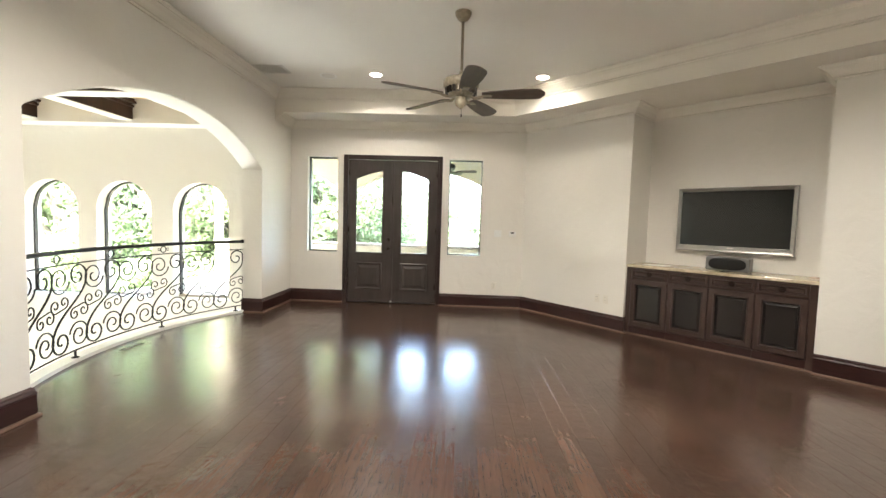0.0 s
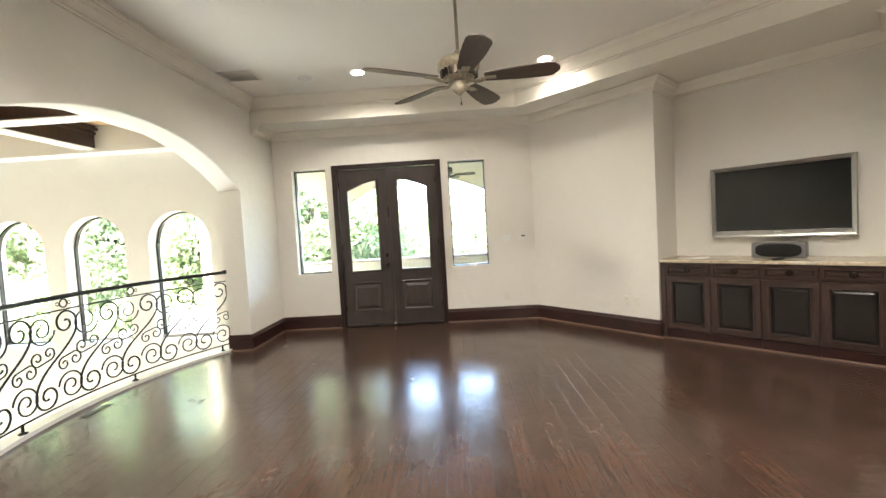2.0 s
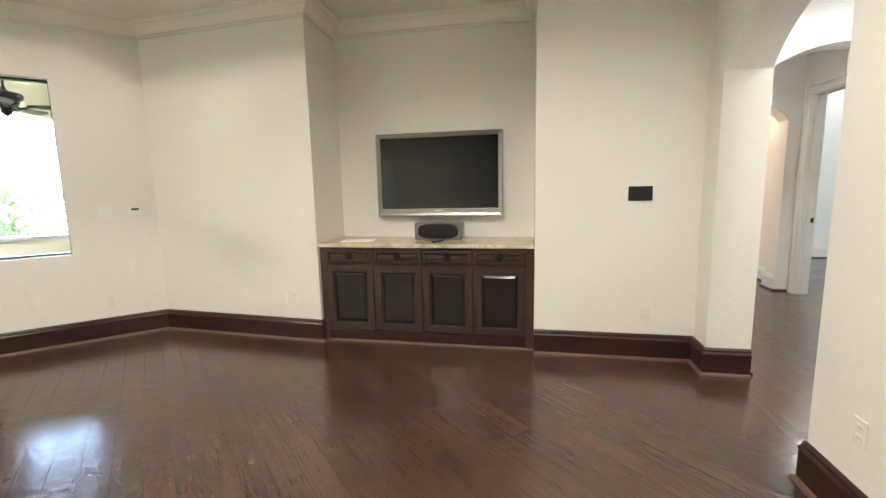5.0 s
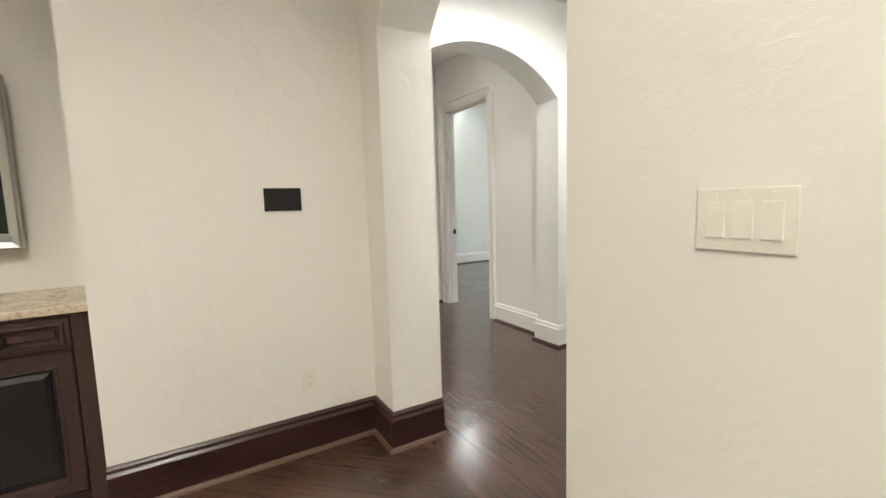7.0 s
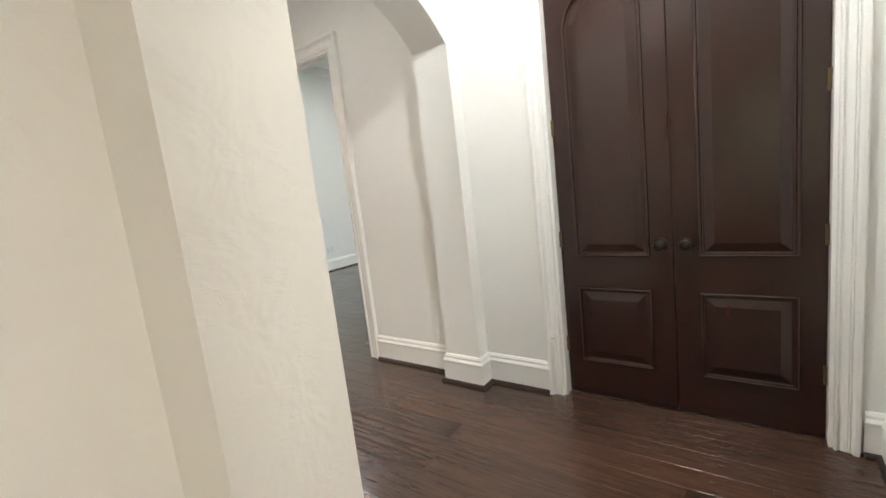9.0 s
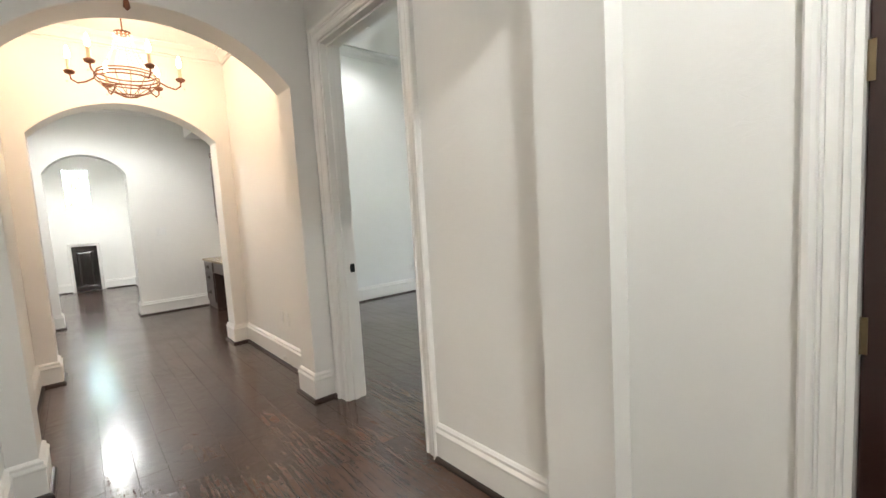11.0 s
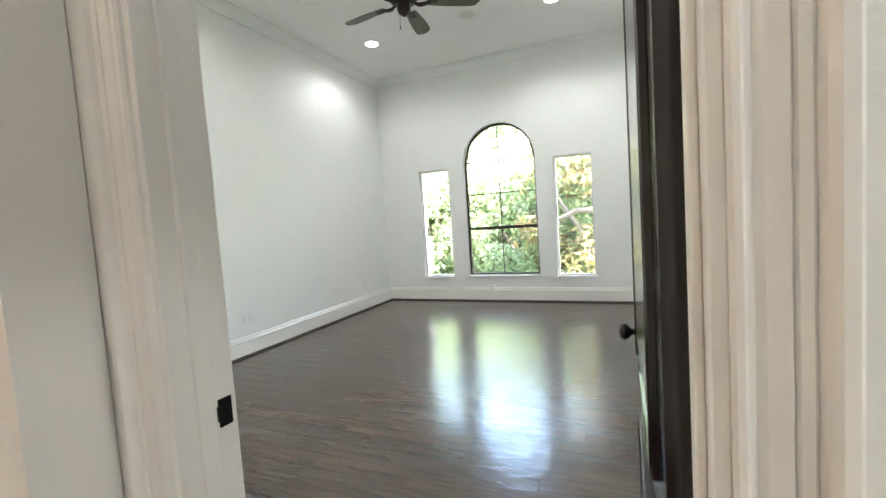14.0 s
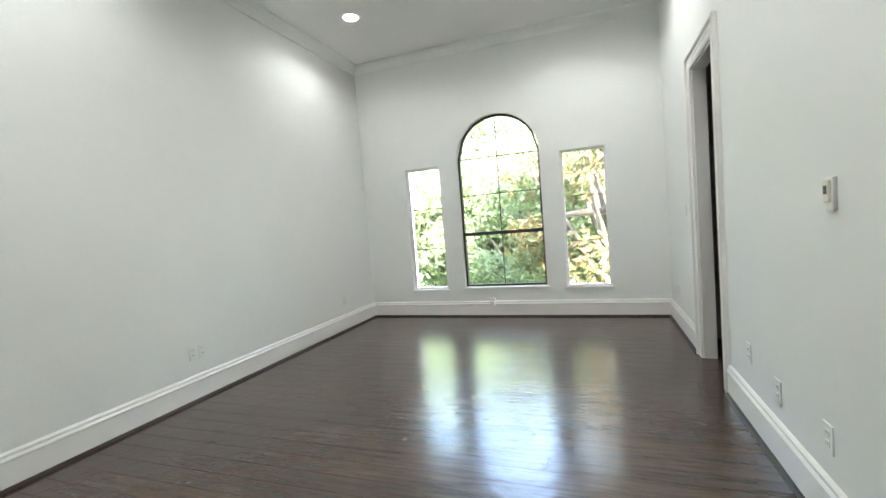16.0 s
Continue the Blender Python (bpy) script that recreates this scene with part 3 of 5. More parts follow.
# the dim room past the bedroom's second doorway, its shade put into the wall colour
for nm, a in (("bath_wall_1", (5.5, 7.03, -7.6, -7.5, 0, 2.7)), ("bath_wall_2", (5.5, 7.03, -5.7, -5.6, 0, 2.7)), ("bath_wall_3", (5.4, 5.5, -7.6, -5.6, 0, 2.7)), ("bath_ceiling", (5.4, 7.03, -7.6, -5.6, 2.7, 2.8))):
    struct(link(nm, boxm(*a), M["dark_room"]), "wall coloured dark for the shade of its room", "ceiling" if "ceil" in nm else "wall")

# stair hall under its coffered ceiling
TV0, TU0, TZ, TF = 7.35, -8.95, 2.95, -3.4
TWIN = [(c - 0.5, c + 0.5, -0.06, 1.47, 0.5) for c in (-7.12, -5.79, -4.41)]
PT = M["plaster"]
wall("wall_tower_north", "x", TU0 - 0.3, -3.08, TV0, TV0 + 0.32, TF, 4.0, TWIN, PT, "cream plaster wall with three tall arched windows", MUV)
wall("wall_tower_west", "y", 0.6, TV0 + 0.3, TU0 - 0.3, TU0, TF, 4.0, (), PT, "cream plaster wall of the stair hall", MUV, soft=0)
wall("wall_tower_south", "x", TU0, -3.08, 0.4, 0.7, TF, 4.0, (), PT, "cream plaster wall of the stair hall", MUV, soft=0)
struct(link("wall_tower_low", boxm(-3.3, -3.09, 0.5, TV0 + 0.1, TF, -0.3), PT, MUV), "cream plaster wall under the loft", "wall")
struct(link("tower_floor", boxm(TU0 - 0.3, -3.0, 0.4, TV0 + 0.3, TF - 0.2, TF), M["stone"], MUV), "pale stone floor of the entry below", "floor")
struct(link("tower_ceiling", boxm(TU0 - 0.1, -3.07, 0.5, TV0 + 0.1, TZ + 0.34, TZ + 0.42), M["coffer_tan"], MUV), "tan plaster coffer panels", "ceiling")
bm = bmesh.new()
for a in ((TU0, -3.08, TV0 - 0.32, TV0), (TU0, -3.08, 0.7, 1.0), (TU0, TU0 + 0.32, 1.0, TV0 - 0.32), (-3.4, -3.08, 1.0, TV0 - 0.32)):
    box(bm, *a, TZ - 0.05, TZ + 0.34)
struct(link("tower_cornice", bm, PT, MUV), "cream plaster cornice round the coffers", "ceiling")


def coffer_beam(u0, u1, v0, v1):
    t = thing("ceiling_beam", MUV @ pose((u0 + u1) / 2, (v0 + v1) / 2, TZ), "dark stained coffer beam with a pale underside", "beam", "coffer beams")
    a, b = (u1 - u0) / 2, (v1 - v0) / 2
    part("side_board", boxm(-a, a, -b, b, 0.006, 0.34), M["coffer"], t)
    part("underside", boxm(-a + 0.012 * (a < b), a - 0.012 * (a < b), -b + 0.012 * (b < a), b - 0.012 * (b < a), -0.006, 0.006), M["crown"], t, "pale painted underside")
    long_u = a > b
    for s in (-1, 1):
        for d, z in ((0.035, 0.30), (0.07, 0.26), (0.03, 0.2)):
            if long_u:
                y0, y1 = sorted((s * b, s * (b + d)))
                part("moulding", boxm(-a, a, y0, y1, z, z + 0.035 if z < 0.28 else 0.338), M["coffer"], t)
            else:
                x0, x1 = sorted((s * a, s * (a + d)))
                part("moulding", boxm(x0, x1, -b, b, z, z + 0.035 if z < 0.28 else 0.338), M["coffer"], t)


CB_U, CB_V = (-7.12, -5.48, -4.0), (5.55, 4.0, 2.45)
for cu in CB_U:
    coffer_beam(cu - 0.13, cu + 0.13, 1.0, TV0 - 0.32)
vs_edges = [TU0 + 0.32] + [e for cu in CB_U for e in (cu - 0.13, cu + 0.13)] + [-3.4]
for cv in CB_V:
    for a, b in zip(vs_edges[0::2], vs_edges[1::2]):
        coffer_beam(a, b, cv - 0.13, cv + 0.13)

# loft edge and curb under the railing
RC, RH, RS = 4.495, 1.705, 0.47
RR = (RH * RH + RS * RS) / (2 * RS)


def rail_uv(s, off=0.0):
    """A point on the railing's bow: s from -1 to 1 along it."""
    half = math.asin(RH / RR)
    a = s * half
    r = RR + off
    return (-3.05 - RS + RR - r * math.cos(a), RC + r * math.sin(a))


bm = bmesh.new()
prism(bm, [(-3.0, 2.79)] + [rail_uv(-1 + k / 12, 0.1) for k in range(25)] + [(-3.0, 6.2)], -0.3, -0.022)
struct(link("loft_edge", bm, M["trim"], MUV), "white painted edge of the loft floor", "trim")
bm = bmesh.new()
prism(bm, [rail_uv(-1 + k / 12, -0.02) for k in range(25)] + [rail_uv(1 - k / 12, 0.11) for k in range(25)], -0.022, 0.035)
struct(link("loft_curb", bm, M["trim"], MUV), "white painted curb under the railing", "trim")

# unseen shell behind the closed doors, in the same shade-dark colour
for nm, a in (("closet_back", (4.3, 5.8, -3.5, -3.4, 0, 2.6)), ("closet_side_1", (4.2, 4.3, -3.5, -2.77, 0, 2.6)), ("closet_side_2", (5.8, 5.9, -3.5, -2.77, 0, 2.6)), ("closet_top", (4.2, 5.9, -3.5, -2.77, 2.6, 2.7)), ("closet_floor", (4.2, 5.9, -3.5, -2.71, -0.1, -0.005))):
    struct(link(nm, boxm(*a), M["dark_room"]), "unseen closet wall behind the doors, coloured dark for shade", "wall")

# ---- outlines, panels, windows, doors ----
def outline(x0, x1, z0, spring, rise, d=0.0, n=16):
    """Points of an opening's outline, inset by d; rise 0: a plain rectangle."""
    pts = [(x0 + d, z0 + d), (x1 - d, z0 + d)]
    if rise <= 0:
        return pts + [(x1 - d, spring - d), (x0 + d, spring - d)]
    o = (x0 + d, x1 - d, z0, spring, max(0.004, rise - d))
    return pts + [(x1 - d - (x1 - x0 - 2 * d) * k / n, arch_z(x1 - d - (x1 - x0 - 2 * d) * k / n, o)) for k in range(n + 1)]


def rings(bm, loops, y_of, cap=True):
    """Faces between loops of (x, z), each at its own y."""
    rows = [[bm.verts.new((x, y, z)) for x, z in lp] for lp, y in zip(loops, y_of)]
    n = len(rows[0])
    for A, B in zip(rows, rows[1:]):
        for i in range(n):
            bm.faces.new((A[i], A[(i + 1) % n], B[(i + 1) % n], B[i]))
    if cap:
        bm.faces.new(rows[-1])
    return rows


def raised_panel(x0, x1, z0, spring, rise, y, out, w=0.045, k=1.0):
    """A moulded raised panel on the face y, rising towards out (+1 or -1); k: how bold."""
    bm = bmesh.new()
    prof = [(0.0, 0.001), (0.003, 0.012), (0.009, 0.016), (0.015, 0.013), (0.019, 0.004), (0.024, 0.0015), (0.03, 0.0015), (0.03 + w, 0.013)]
    rings(bm, [outline(x0, x1, z0, spring, rise, d * k) for d, _ in prof], [y + out * h * k for _, h in prof])
    bmesh.ops.recalc_face_normals(bm, faces=bm.faces)
    return bm


def frame_ring(x0, x1, z0, spring, rise, w, y0, y1):
    """A frame that follows an opening: w wide, from y0 to y1."""
    bm = bmesh.new()
    a, b = outline(x0, x1, z0, spring, rise, 0.0), outline(x0, x1, z0, spring, rise, w)
    rows = rings(bm, [a, b, b, a], [y0, y0, y1, y1], False)
    n = len(a)
    for i in range(n):
        bm.faces.new((rows[3][i], rows[3][(i + 1) % n], rows[0][(i + 1) % n], rows[0][i]))
    bmesh.ops.recalc_face_normals(bm, faces=bm.faces)
    return bm


def pane(x0, x1, z0, spring, rise, y, parent):
    bm = bmesh.new()
    rings(bm, [outline(x0, x1, z0, spring, rise, 0.0), outline(x0, x1, z0, spring, rise, 0.002)], [y, y])
    ob = part("pane", bm, M["glass"], parent, "clear window glass")
    ob.visible_shadow = False
    return ob


def window(name, m, o, frame_mat, label, y, w=0.022, bars_h=(), bars_v=(), bar=0.012, thick=()):
    t = thing(name, m, label, "window", "", "structure")
    x0, x1, z0, sp, rise = o
    part("window_frame", frame_ring(x0, x1, z0, sp, rise, w, y - 0.03, y + 0.03), frame_mat, t)
    e = w * 0.6
    pane(x0 + e, x1 - e, z0 + e, sp - (e if rise <= 0 else 0), rise - (e if rise > 0 else 0), y, t)
    for z in bars_h:
        b = 0.022 if z in thick else bar / 2
        part("muntin", boxm(x0 + w, x1 - w, y - 0.014, y + 0.014, z - b, z + b), M["window_dark"], t)
    for x in bars_v:
        top = arch_z(x, o) - w
        part("muntin", boxm(x - bar / 2, x + bar / 2, y - 0.012, y + 0.012, z0 + w, top), M["window_dark"], t)
    return t


def casing(name, m, x0, x1, z1, y, out, w=0.095, z0=0.0, label="white painted door casing"):
    """Mitred moulded trim round a doorway on the face y."""
    prof = [(0.0, 0.0), (0.0, 0.012), (0.004, 0.018), (0.011, 0.019), (0.015, 0.011), (0.022, 0.009), (0.03, 0.014), (w * 0.5, 0.016), (w * 0.5 + 0.003, 0.011),
            (w * 0.5 + 0.006, 0.017), (w - 0.034, 0.019), (w - 0.03, 0.014), (w - 0.026, 0.026), (w - 0.018, 0.034), (w - 0.006, 0.034), (w, 0.026), (w, 0.0)]
    bm = bmesh.new()
    rows = []
    for d, h in prof:
        rows.append([bm.verts.new((x, y + out * h, z)) for x, z in ((x0 - d, z0), (x0 - d, z1 + d), (x1 + d, z1 + d), (x1 + d, z0))])
    for A, B in zip(rows, rows[1:]):
        for i in range(3):
            bm.faces.new((A[i], A[i + 1], B[i + 1], B[i]))
    bmesh.ops.recalc_face_normals(bm, faces=bm.faces)
    ob = link(name, bm, M["trim"], m)
    return struct(ob, label, "trim")


def jamb(name, m, x0, x1, z1, y0, y1, stop=None):
    t = thing(name, m, "white painted door lining", "trim", "", "structure")
    th = 0.016
    part("side", boxm(x0, x0 + th, y0, y1, 0, z1, bevel=0.002), M["trim"], t)
    part("side", boxm(x1 - th, x1, y0, y1, 0, z1, bevel=0.002), M["trim"], t)
    part("head", boxm(x0 + th, x1 - th, y0, y1, z1 - th, z1), M["trim"], t)
    if stop is not None:
        part("stop", boxm(x0 + th, x0 + th + 0.012, stop, stop + 0.035, 0, z1 - th, bevel=0.003), M["trim"], t)
        part("stop", boxm(x1 - th - 0.012, x1 - th, stop, stop + 0.035, 0, z1 - th, bevel=0.003), M["trim"], t)
        part("stop", boxm(x0 + th + 0.012, x1 - th - 0.012, stop, stop + 0.035, z1 - th - 0.012, z1 - th, bevel=0.003), M["trim"], t)
    return t


def knob(parent, x, y, z, out, mat=None, r=0.028, long=0.055):
    """A round knob with its rose, standing out along y."""
    rot = Matrix.Translation((x, y, z)) @ Matrix.Rotation(-out * math.pi / 2, 4, "X")
    bm = lathem([(0.034, 0.0), (0.034, 0.004), (0.022, 0.008), (0.011, 0.012), (0.011, long * 0.45), (r * 0.7, long * 0.55), (r, long * 0.78), (r * 0.9, long * 0.98), (r * 0.45, long * 1.1)], 20, rot)
    return part("door_knob", bm, mat or M["bronze"], parent, "dark bronze round knob", True)


def hinge(parent, x, y, z, mat=None):
    bm = bmesh.new()
    for k in range(3):
        lathe(bm, [(0.007, -0.045 + k * 0.031), (0.007, -0.017 + k * 0.031)], 10, pose(x, y, z))
    box(bm, x - 0.018, x + 0.018, y - 0.003, y + 0.001, z - 0.045, z + 0.045)
    return part("hinge", bm, mat or M["hinge"], parent, "aged brass hinge")


# balcony door with side windows
d1 = thing("door_1", MUV @ pose(0, V0, 0), "closed dark double door with arched glass panes in a dark frame", "door", "", "structure")
du0, du1 = DOOR_U
mid_u = (du0 + du1) / 2
bm = bmesh.new()
for a in ((du0 - 0.004, du0 + 0.075, 0, 2.5), (du1 - 0.075, du1 + 0.004, 0, 2.5), (du0 + 0.075, du1 - 0.075, 2.425, 2.5)):
    box(bm, a[0], a[1], -0.018, 0.2, a[2], a[3], 0.006)
for a in ((du0 + 0.05, du0 + 0.075), (du1 - 0.075, du1 - 0.05)):
    box(bm, a[0], a[1], -0.03, -0.012, 0, 2.45, 0.006)
part("door_frame", bm, M["door_frame_dark"], d1, "darker stained moulded frame")
part("threshold", boxm(du0 + 0.075, du1 - 0.075, -0.02, 0.2, 0.0, 0.022, bevel=0.006), M["bronze"], d1)
RD = 1.36


def eyebrow(u):
    d = u - mid_u
    return 2.262 - RD + math.sqrt(RD * RD - d * d)


for s, (a, b), (ga, gb) in ((-1, (du0 + 0.078, mid_u - 0.002), (-1.665, -1.205)), (1, (mid_u + 0.002, du1 - 0.078), (-0.895, -0.435))):
    bm = bmesh.new()
    n = 14
    xs = [ga + (gb - ga) * k / n for k in range(n + 1)]
    for x0, x1, z0, z1 in ((a, ga, 0.026, 2.42), (gb, b, 0.026, 2.42), (ga, gb, 0.026, 0.86)):
        box(bm, x0, x1, 0.03, 0.075, z0, z1)
    for p, q in zip(xs, xs[1:]):
        vs = [bm.verts.new(c) for c in ((p, 0.03, eyebrow(p)), (q, 0.03, eyebrow(q)), (q, 0.03, 2.42), (p, 0.03, 2.42), (p, 0.075, eyebrow(p)), (q, 0.075, eyebrow(q)), (q, 0.075, 2.42), (p, 0.075, 2.42))]
        for f in ((0, 1, 2, 3), (7, 6, 5, 4), (4, 5, 1, 0), (3, 2, 6, 7)):
            bm.faces.new([vs[i] for i in f])
    bmesh.ops.recalc_face_normals(bm, faces=bm.faces)
    leaf = part("leaf", bm, M["door_dark"], d1)
    bm = bmesh.new()
    g = [(ga, 0.86), (gb, 0.86)] + [(x, eyebrow(x)) for x in reversed(xs)]
    bm.faces.new([bm.verts.new((x, 0.052, z)) for x, z in g])
    gp = part("pane", bm, M["glass"], leaf, "clear arched door glass")
    gp.visible_shadow = False
    cx, cz = (ga + gb) / 2, 1.55
    bm = bmesh.new()
    rings(bm, [[(x + (cx - x) / abs(cx - x + 1e-6) * d * (abs(cx - x) > 0.01), z + (cz - z) / abs(cz - z) * d) for x, z in g] for d in (-0.014, 0.0, 0.012, 0.012)], [0.029, 0.02, 0.024, 0.05], False)
    part("glazing_bead", bm, M["door_dark"], leaf)
    part("panel", raised_panel(ga, gb, 0.235, 0.695, 0, 0.03, -1, 0.03, 1.5), M["door_dark"], leaf)
    for hz_ in (0.3, 1.25, 2.2):
        hinge(leaf, a if s < 0 else b, 0.026, hz_, M["bronze"])
    if s < 0:
        knob(leaf, b - 0.06, 0.03, 0.94, -1)
        part("deadbolt", lathem([(0.03, 0), (0.03, 0.012), (0.02, 0.018), (0.008, 0.03)], 18, Matrix.Translation((b - 0.06, 0.03, 1.09)) @ Matrix.Rotation(math.pi / 2, 4, "X")), M["bronze"], leaf)
    else:
        part("astragal", boxm(mid_u - 0.022, mid_u + 0.02, 0.012, 0.03, 0.03, 2.42, bevel=0.006), M["door_dark"], leaf)
        part("bolt_plate", boxm(mid_u - 0.01, mid_u + 0.01, 0.006, 0.012, 1.68, 1.82, bevel=0.003), M["bronze"], leaf)
part("floor_bolt", boxm(mid_u - 0.012, mid_u + 0.012, -0.002, 0.012, 0.022, 0.05, bevel=0.003), M["plate_white"], d1, "small white bolt at the meeting stiles")
MW = MUV @ pose(0, V0, 0)
window("window_1", MW, (-2.49, -1.97, 0.86, 2.46, 0), M["window_dark"], "tall narrow fixed window with a thin dark frame", 0.13, 0.018)
window("window_2", MW, (-0.10, 0.455, 0.86, 2.46, 0), M["window_dark"], "tall narrow fixed window with a thin dark frame", 0.13, 0.018)
for k, o in enumerate(TWIN):
    window("window_%d" % (k + 3), MUV @ pose(0, TV0, 0), o, M["window_dark"], "tall arched stair window with a thin dark frame", 0.2, 0.022)
    x0, x1 = o[0], o[1]
    struct(link("sill", boxm(x0 - 0.03, x1 + 0.03, -0.03, 0.2, -0.085, -0.055, bevel=0.006), M["trim"], MUV @ pose(0, TV0, 0)), "white window sill", "trim")
MB = pose(0, BY1, 0)
window("window_6", MB, WIN[0], M["window_white"], "narrow white-framed window with two thin bars", -0.10, 0.02, (0.96, 1.53), (), 0.012)
window("window_7", MB, WIN[1], M["window_dark"], "arched window with a dark frame and thin bars", -0.10, 0.026, (1.13, 1.66, 2.155), (9.13,), 0.012, (1.13,))
window("window_8", MB, WIN[2], M["window_white"], "narrow white-framed window with two thin bars", -0.10, 0.02, (0.96, 1.53), (), 0.012)
for o in WIN:
    struct(link("sill", boxm(o[0] - 0.03, o[1] + 0.03, -0.08, 0.022, o[2] - 0.03, o[2] - 0.002, bevel=0.005), M["trim"], MB), "white window sill", "trim")
window("window_9", MY @ pose(0, -17.5, 0), (-1.66, -1.18, 1.76, 2.62, 0), M["window_white"], "small bright window high in the end wall", -0.08, 0.03)

# closet double door
CD = thing("door_2", pose(0, YH, 0), "closed mahogany double door with arched raised panels", "door", "", "structure")
cm = (CLOSET[0] + CLOSET[1]) / 2
for s, a, b in ((-1, CLOSET[0] + 0.018, cm - 0.0015), (1, cm + 0.0015, CLOSET[1] - 0.018)):
    leaf = part("leaf", boxm(a, b, -0.105, -0.062, 0.008, 2.38, bevel=0.003), M["closet"], CD)
    pa, pb = (a + 0.09, b - 0.105) if s < 0 else (a + 0.105, b - 0.09)
    part("panel", raised_panel(pa, pb, 0.84, 2.08, 0.17, -0.062, 1, 0.04), M["closet"], leaf)
    part("panel", raised_panel(pa, pb, 0.215, 0.665, 0, -0.062, 1, 0.04), M["closet"], leaf)
    knob(leaf, b - 0.055 if s < 0 else a + 0.055, -0.062, 0.905, 1)
    for z in (0.31, 0.94, 1.57):
        hinge(leaf, a - 0.006 if s < 0 else b + 0.006, -0.055, z, M["hinge"])
jamb("door_lining", pose(0, YH, 0), CLOSET[0], CLOSET[1], 2.40, -0.13, 0.0)
casing("door_casing", pose(0, YH, 0), CLOSET[0], CLOSET[1], 2.40, 0, 1, 0.085)
stop = thing("door_stop", pose(CLOSET[1] + 0.03, YH + 0.026, 0.37), "small white door bumper on the casing", "door stop")
part("base", lathem([(0.014, 0), (0.014, 0.004), (0.005, 0.007), (0.005, 0.03), (0.011, 0.032), (0.011, 0.045), (0.004, 0.05)], 14, Matrix.Rotation(-math.pi / 2, 4, "X")), M["plate_white"], stop)

# bedroom door, standing open
jamb("door_lining", pose(0, YH, 0), BDOOR[0], BDOOR[1], 2.43, -0.134, 0.005, -0.075)
casing("door_casing", pose(0, YH, 0), BDOOR[0], BDOOR[1], 2.43, 0, 1, 0.1)
casing("door_casing", pose(0, BY0 - 0.006, 0), BDOOR[0], BDOOR[1] + 0.012, 2.43, 0, -1, 0.09)
sp_ = thing("strike_plate", pose(BDOOR[1] - 0.016, YH - 0.105, 0.93), "black strike plate on the door lining", "strike plate")
part("plate", boxm(-0.003, 0.0, -0.016, 0.016, -0.03, 0.03, bevel=0.001), M["black"], sp_)
part("lip", boxm(-0.008, 0.0, 0.014, 0.02, -0.016, 0.016, bevel=0.002), M["black"], sp_)
DA = Matrix.Translation((BDOOR[0] + 0.012, BY0 - 0.012, 0)) @ Matrix.Rotation(radians(-89.2), 4, "Z")
BD = thing("door_3", DA, "open black-brown panelled bedroom door with a dark knob", "door", "", "structure")
leaf = part("leaf", boxm(0.0, 0.868, 0.0, 0.042, 0.01, 2.40, bevel=0.003), M["bed_door"], BD)
for yy, out in ((0.0, -1), (0.042, 1)):
    part("panel", raised_panel(0.105, 0.763, 0.84, 2.15, 0.12, yy, out, 0.05), M["bed_door"], leaf)
    part("panel", raised_panel(0.105, 0.763, 0.23, 0.68, 0, yy, out, 0.05), M["bed_door"], leaf)
    knob(leaf, 0.798, yy, 0.91, out, M["black"])
for z in (0.25, 1.2, 2.15):
    hinge(leaf, 0.0, -0.002, z, M["bronze"])

# second bedroom doorway
MBX = Matrix(((0, 1, 0, 0), (1, 0, 0, 0), (0, 0, 1, 0), (0, 0, 0, 1)))   # local x to world y, local y to world x
jamb("door_lining", MBX @ pose(0, BX0, 0), BATH[0], BATH[1], 2.40, -0.1, 0.0)
casing("door_casing", MBX @ pose(0, BX0, 0), BATH[0], BATH[1], 2.40, 0, 1, 0.12)
b2 = thing("door_4", ID, "dark wooden door standing ajar to a dim room", "door", "", "structure")
b2.matrix_world = Matrix.Translation((BX0 - 0.1, BATH[1] - 0.02, 0)) @ Matrix.Rotation(radians(-125), 4, "Z")
leaf = part("leaf", boxm(0.0, 0.63, -0.042, 0.0, 0.01, 2.37, bevel=0.003), M["bed_door"], b2)
part("panel", raised_panel(0.1, 0.53, 0.84, 2.2, 0, 0.0, 1, 0.04), M["bed_door"], leaf)
part("panel", raised_panel(0.1, 0.53, 0.23, 0.68, 0, 0.0, 1, 0.04), M["bed_door"], leaf)
knob(leaf, 0.575, 0.0, 0.93, 1, M["black"], 0.022, 0.04)
# ---- things: small fittings ----
OUT_E = lambda x, y, z: Matrix.Translation((x, y, z)) @ Matrix.Rotation(math.pi / 2, 4, "Z")    # on a wall that faces -x
OUT_W = lambda x, y, z: Matrix.Translation((x, y, z)) @ Matrix.Rotation(-math.pi / 2, 4, "Z")   # on a wall that faces +x
OUT_S = lambda x, y, z: Matrix.Translation((x, y, z))                                           # on a wall that faces +y
OUT_N = lambda x, y, z: Matrix.Translation((x, y, z)) @ Matrix.Rotation(math.pi, 4, "Z")        # on a wall that faces -y
OUT_D = lambda u, z: MUV @ Matrix.Translation((u, V0, z)) @ Matrix.Rotation(math.pi, 4, "Z")


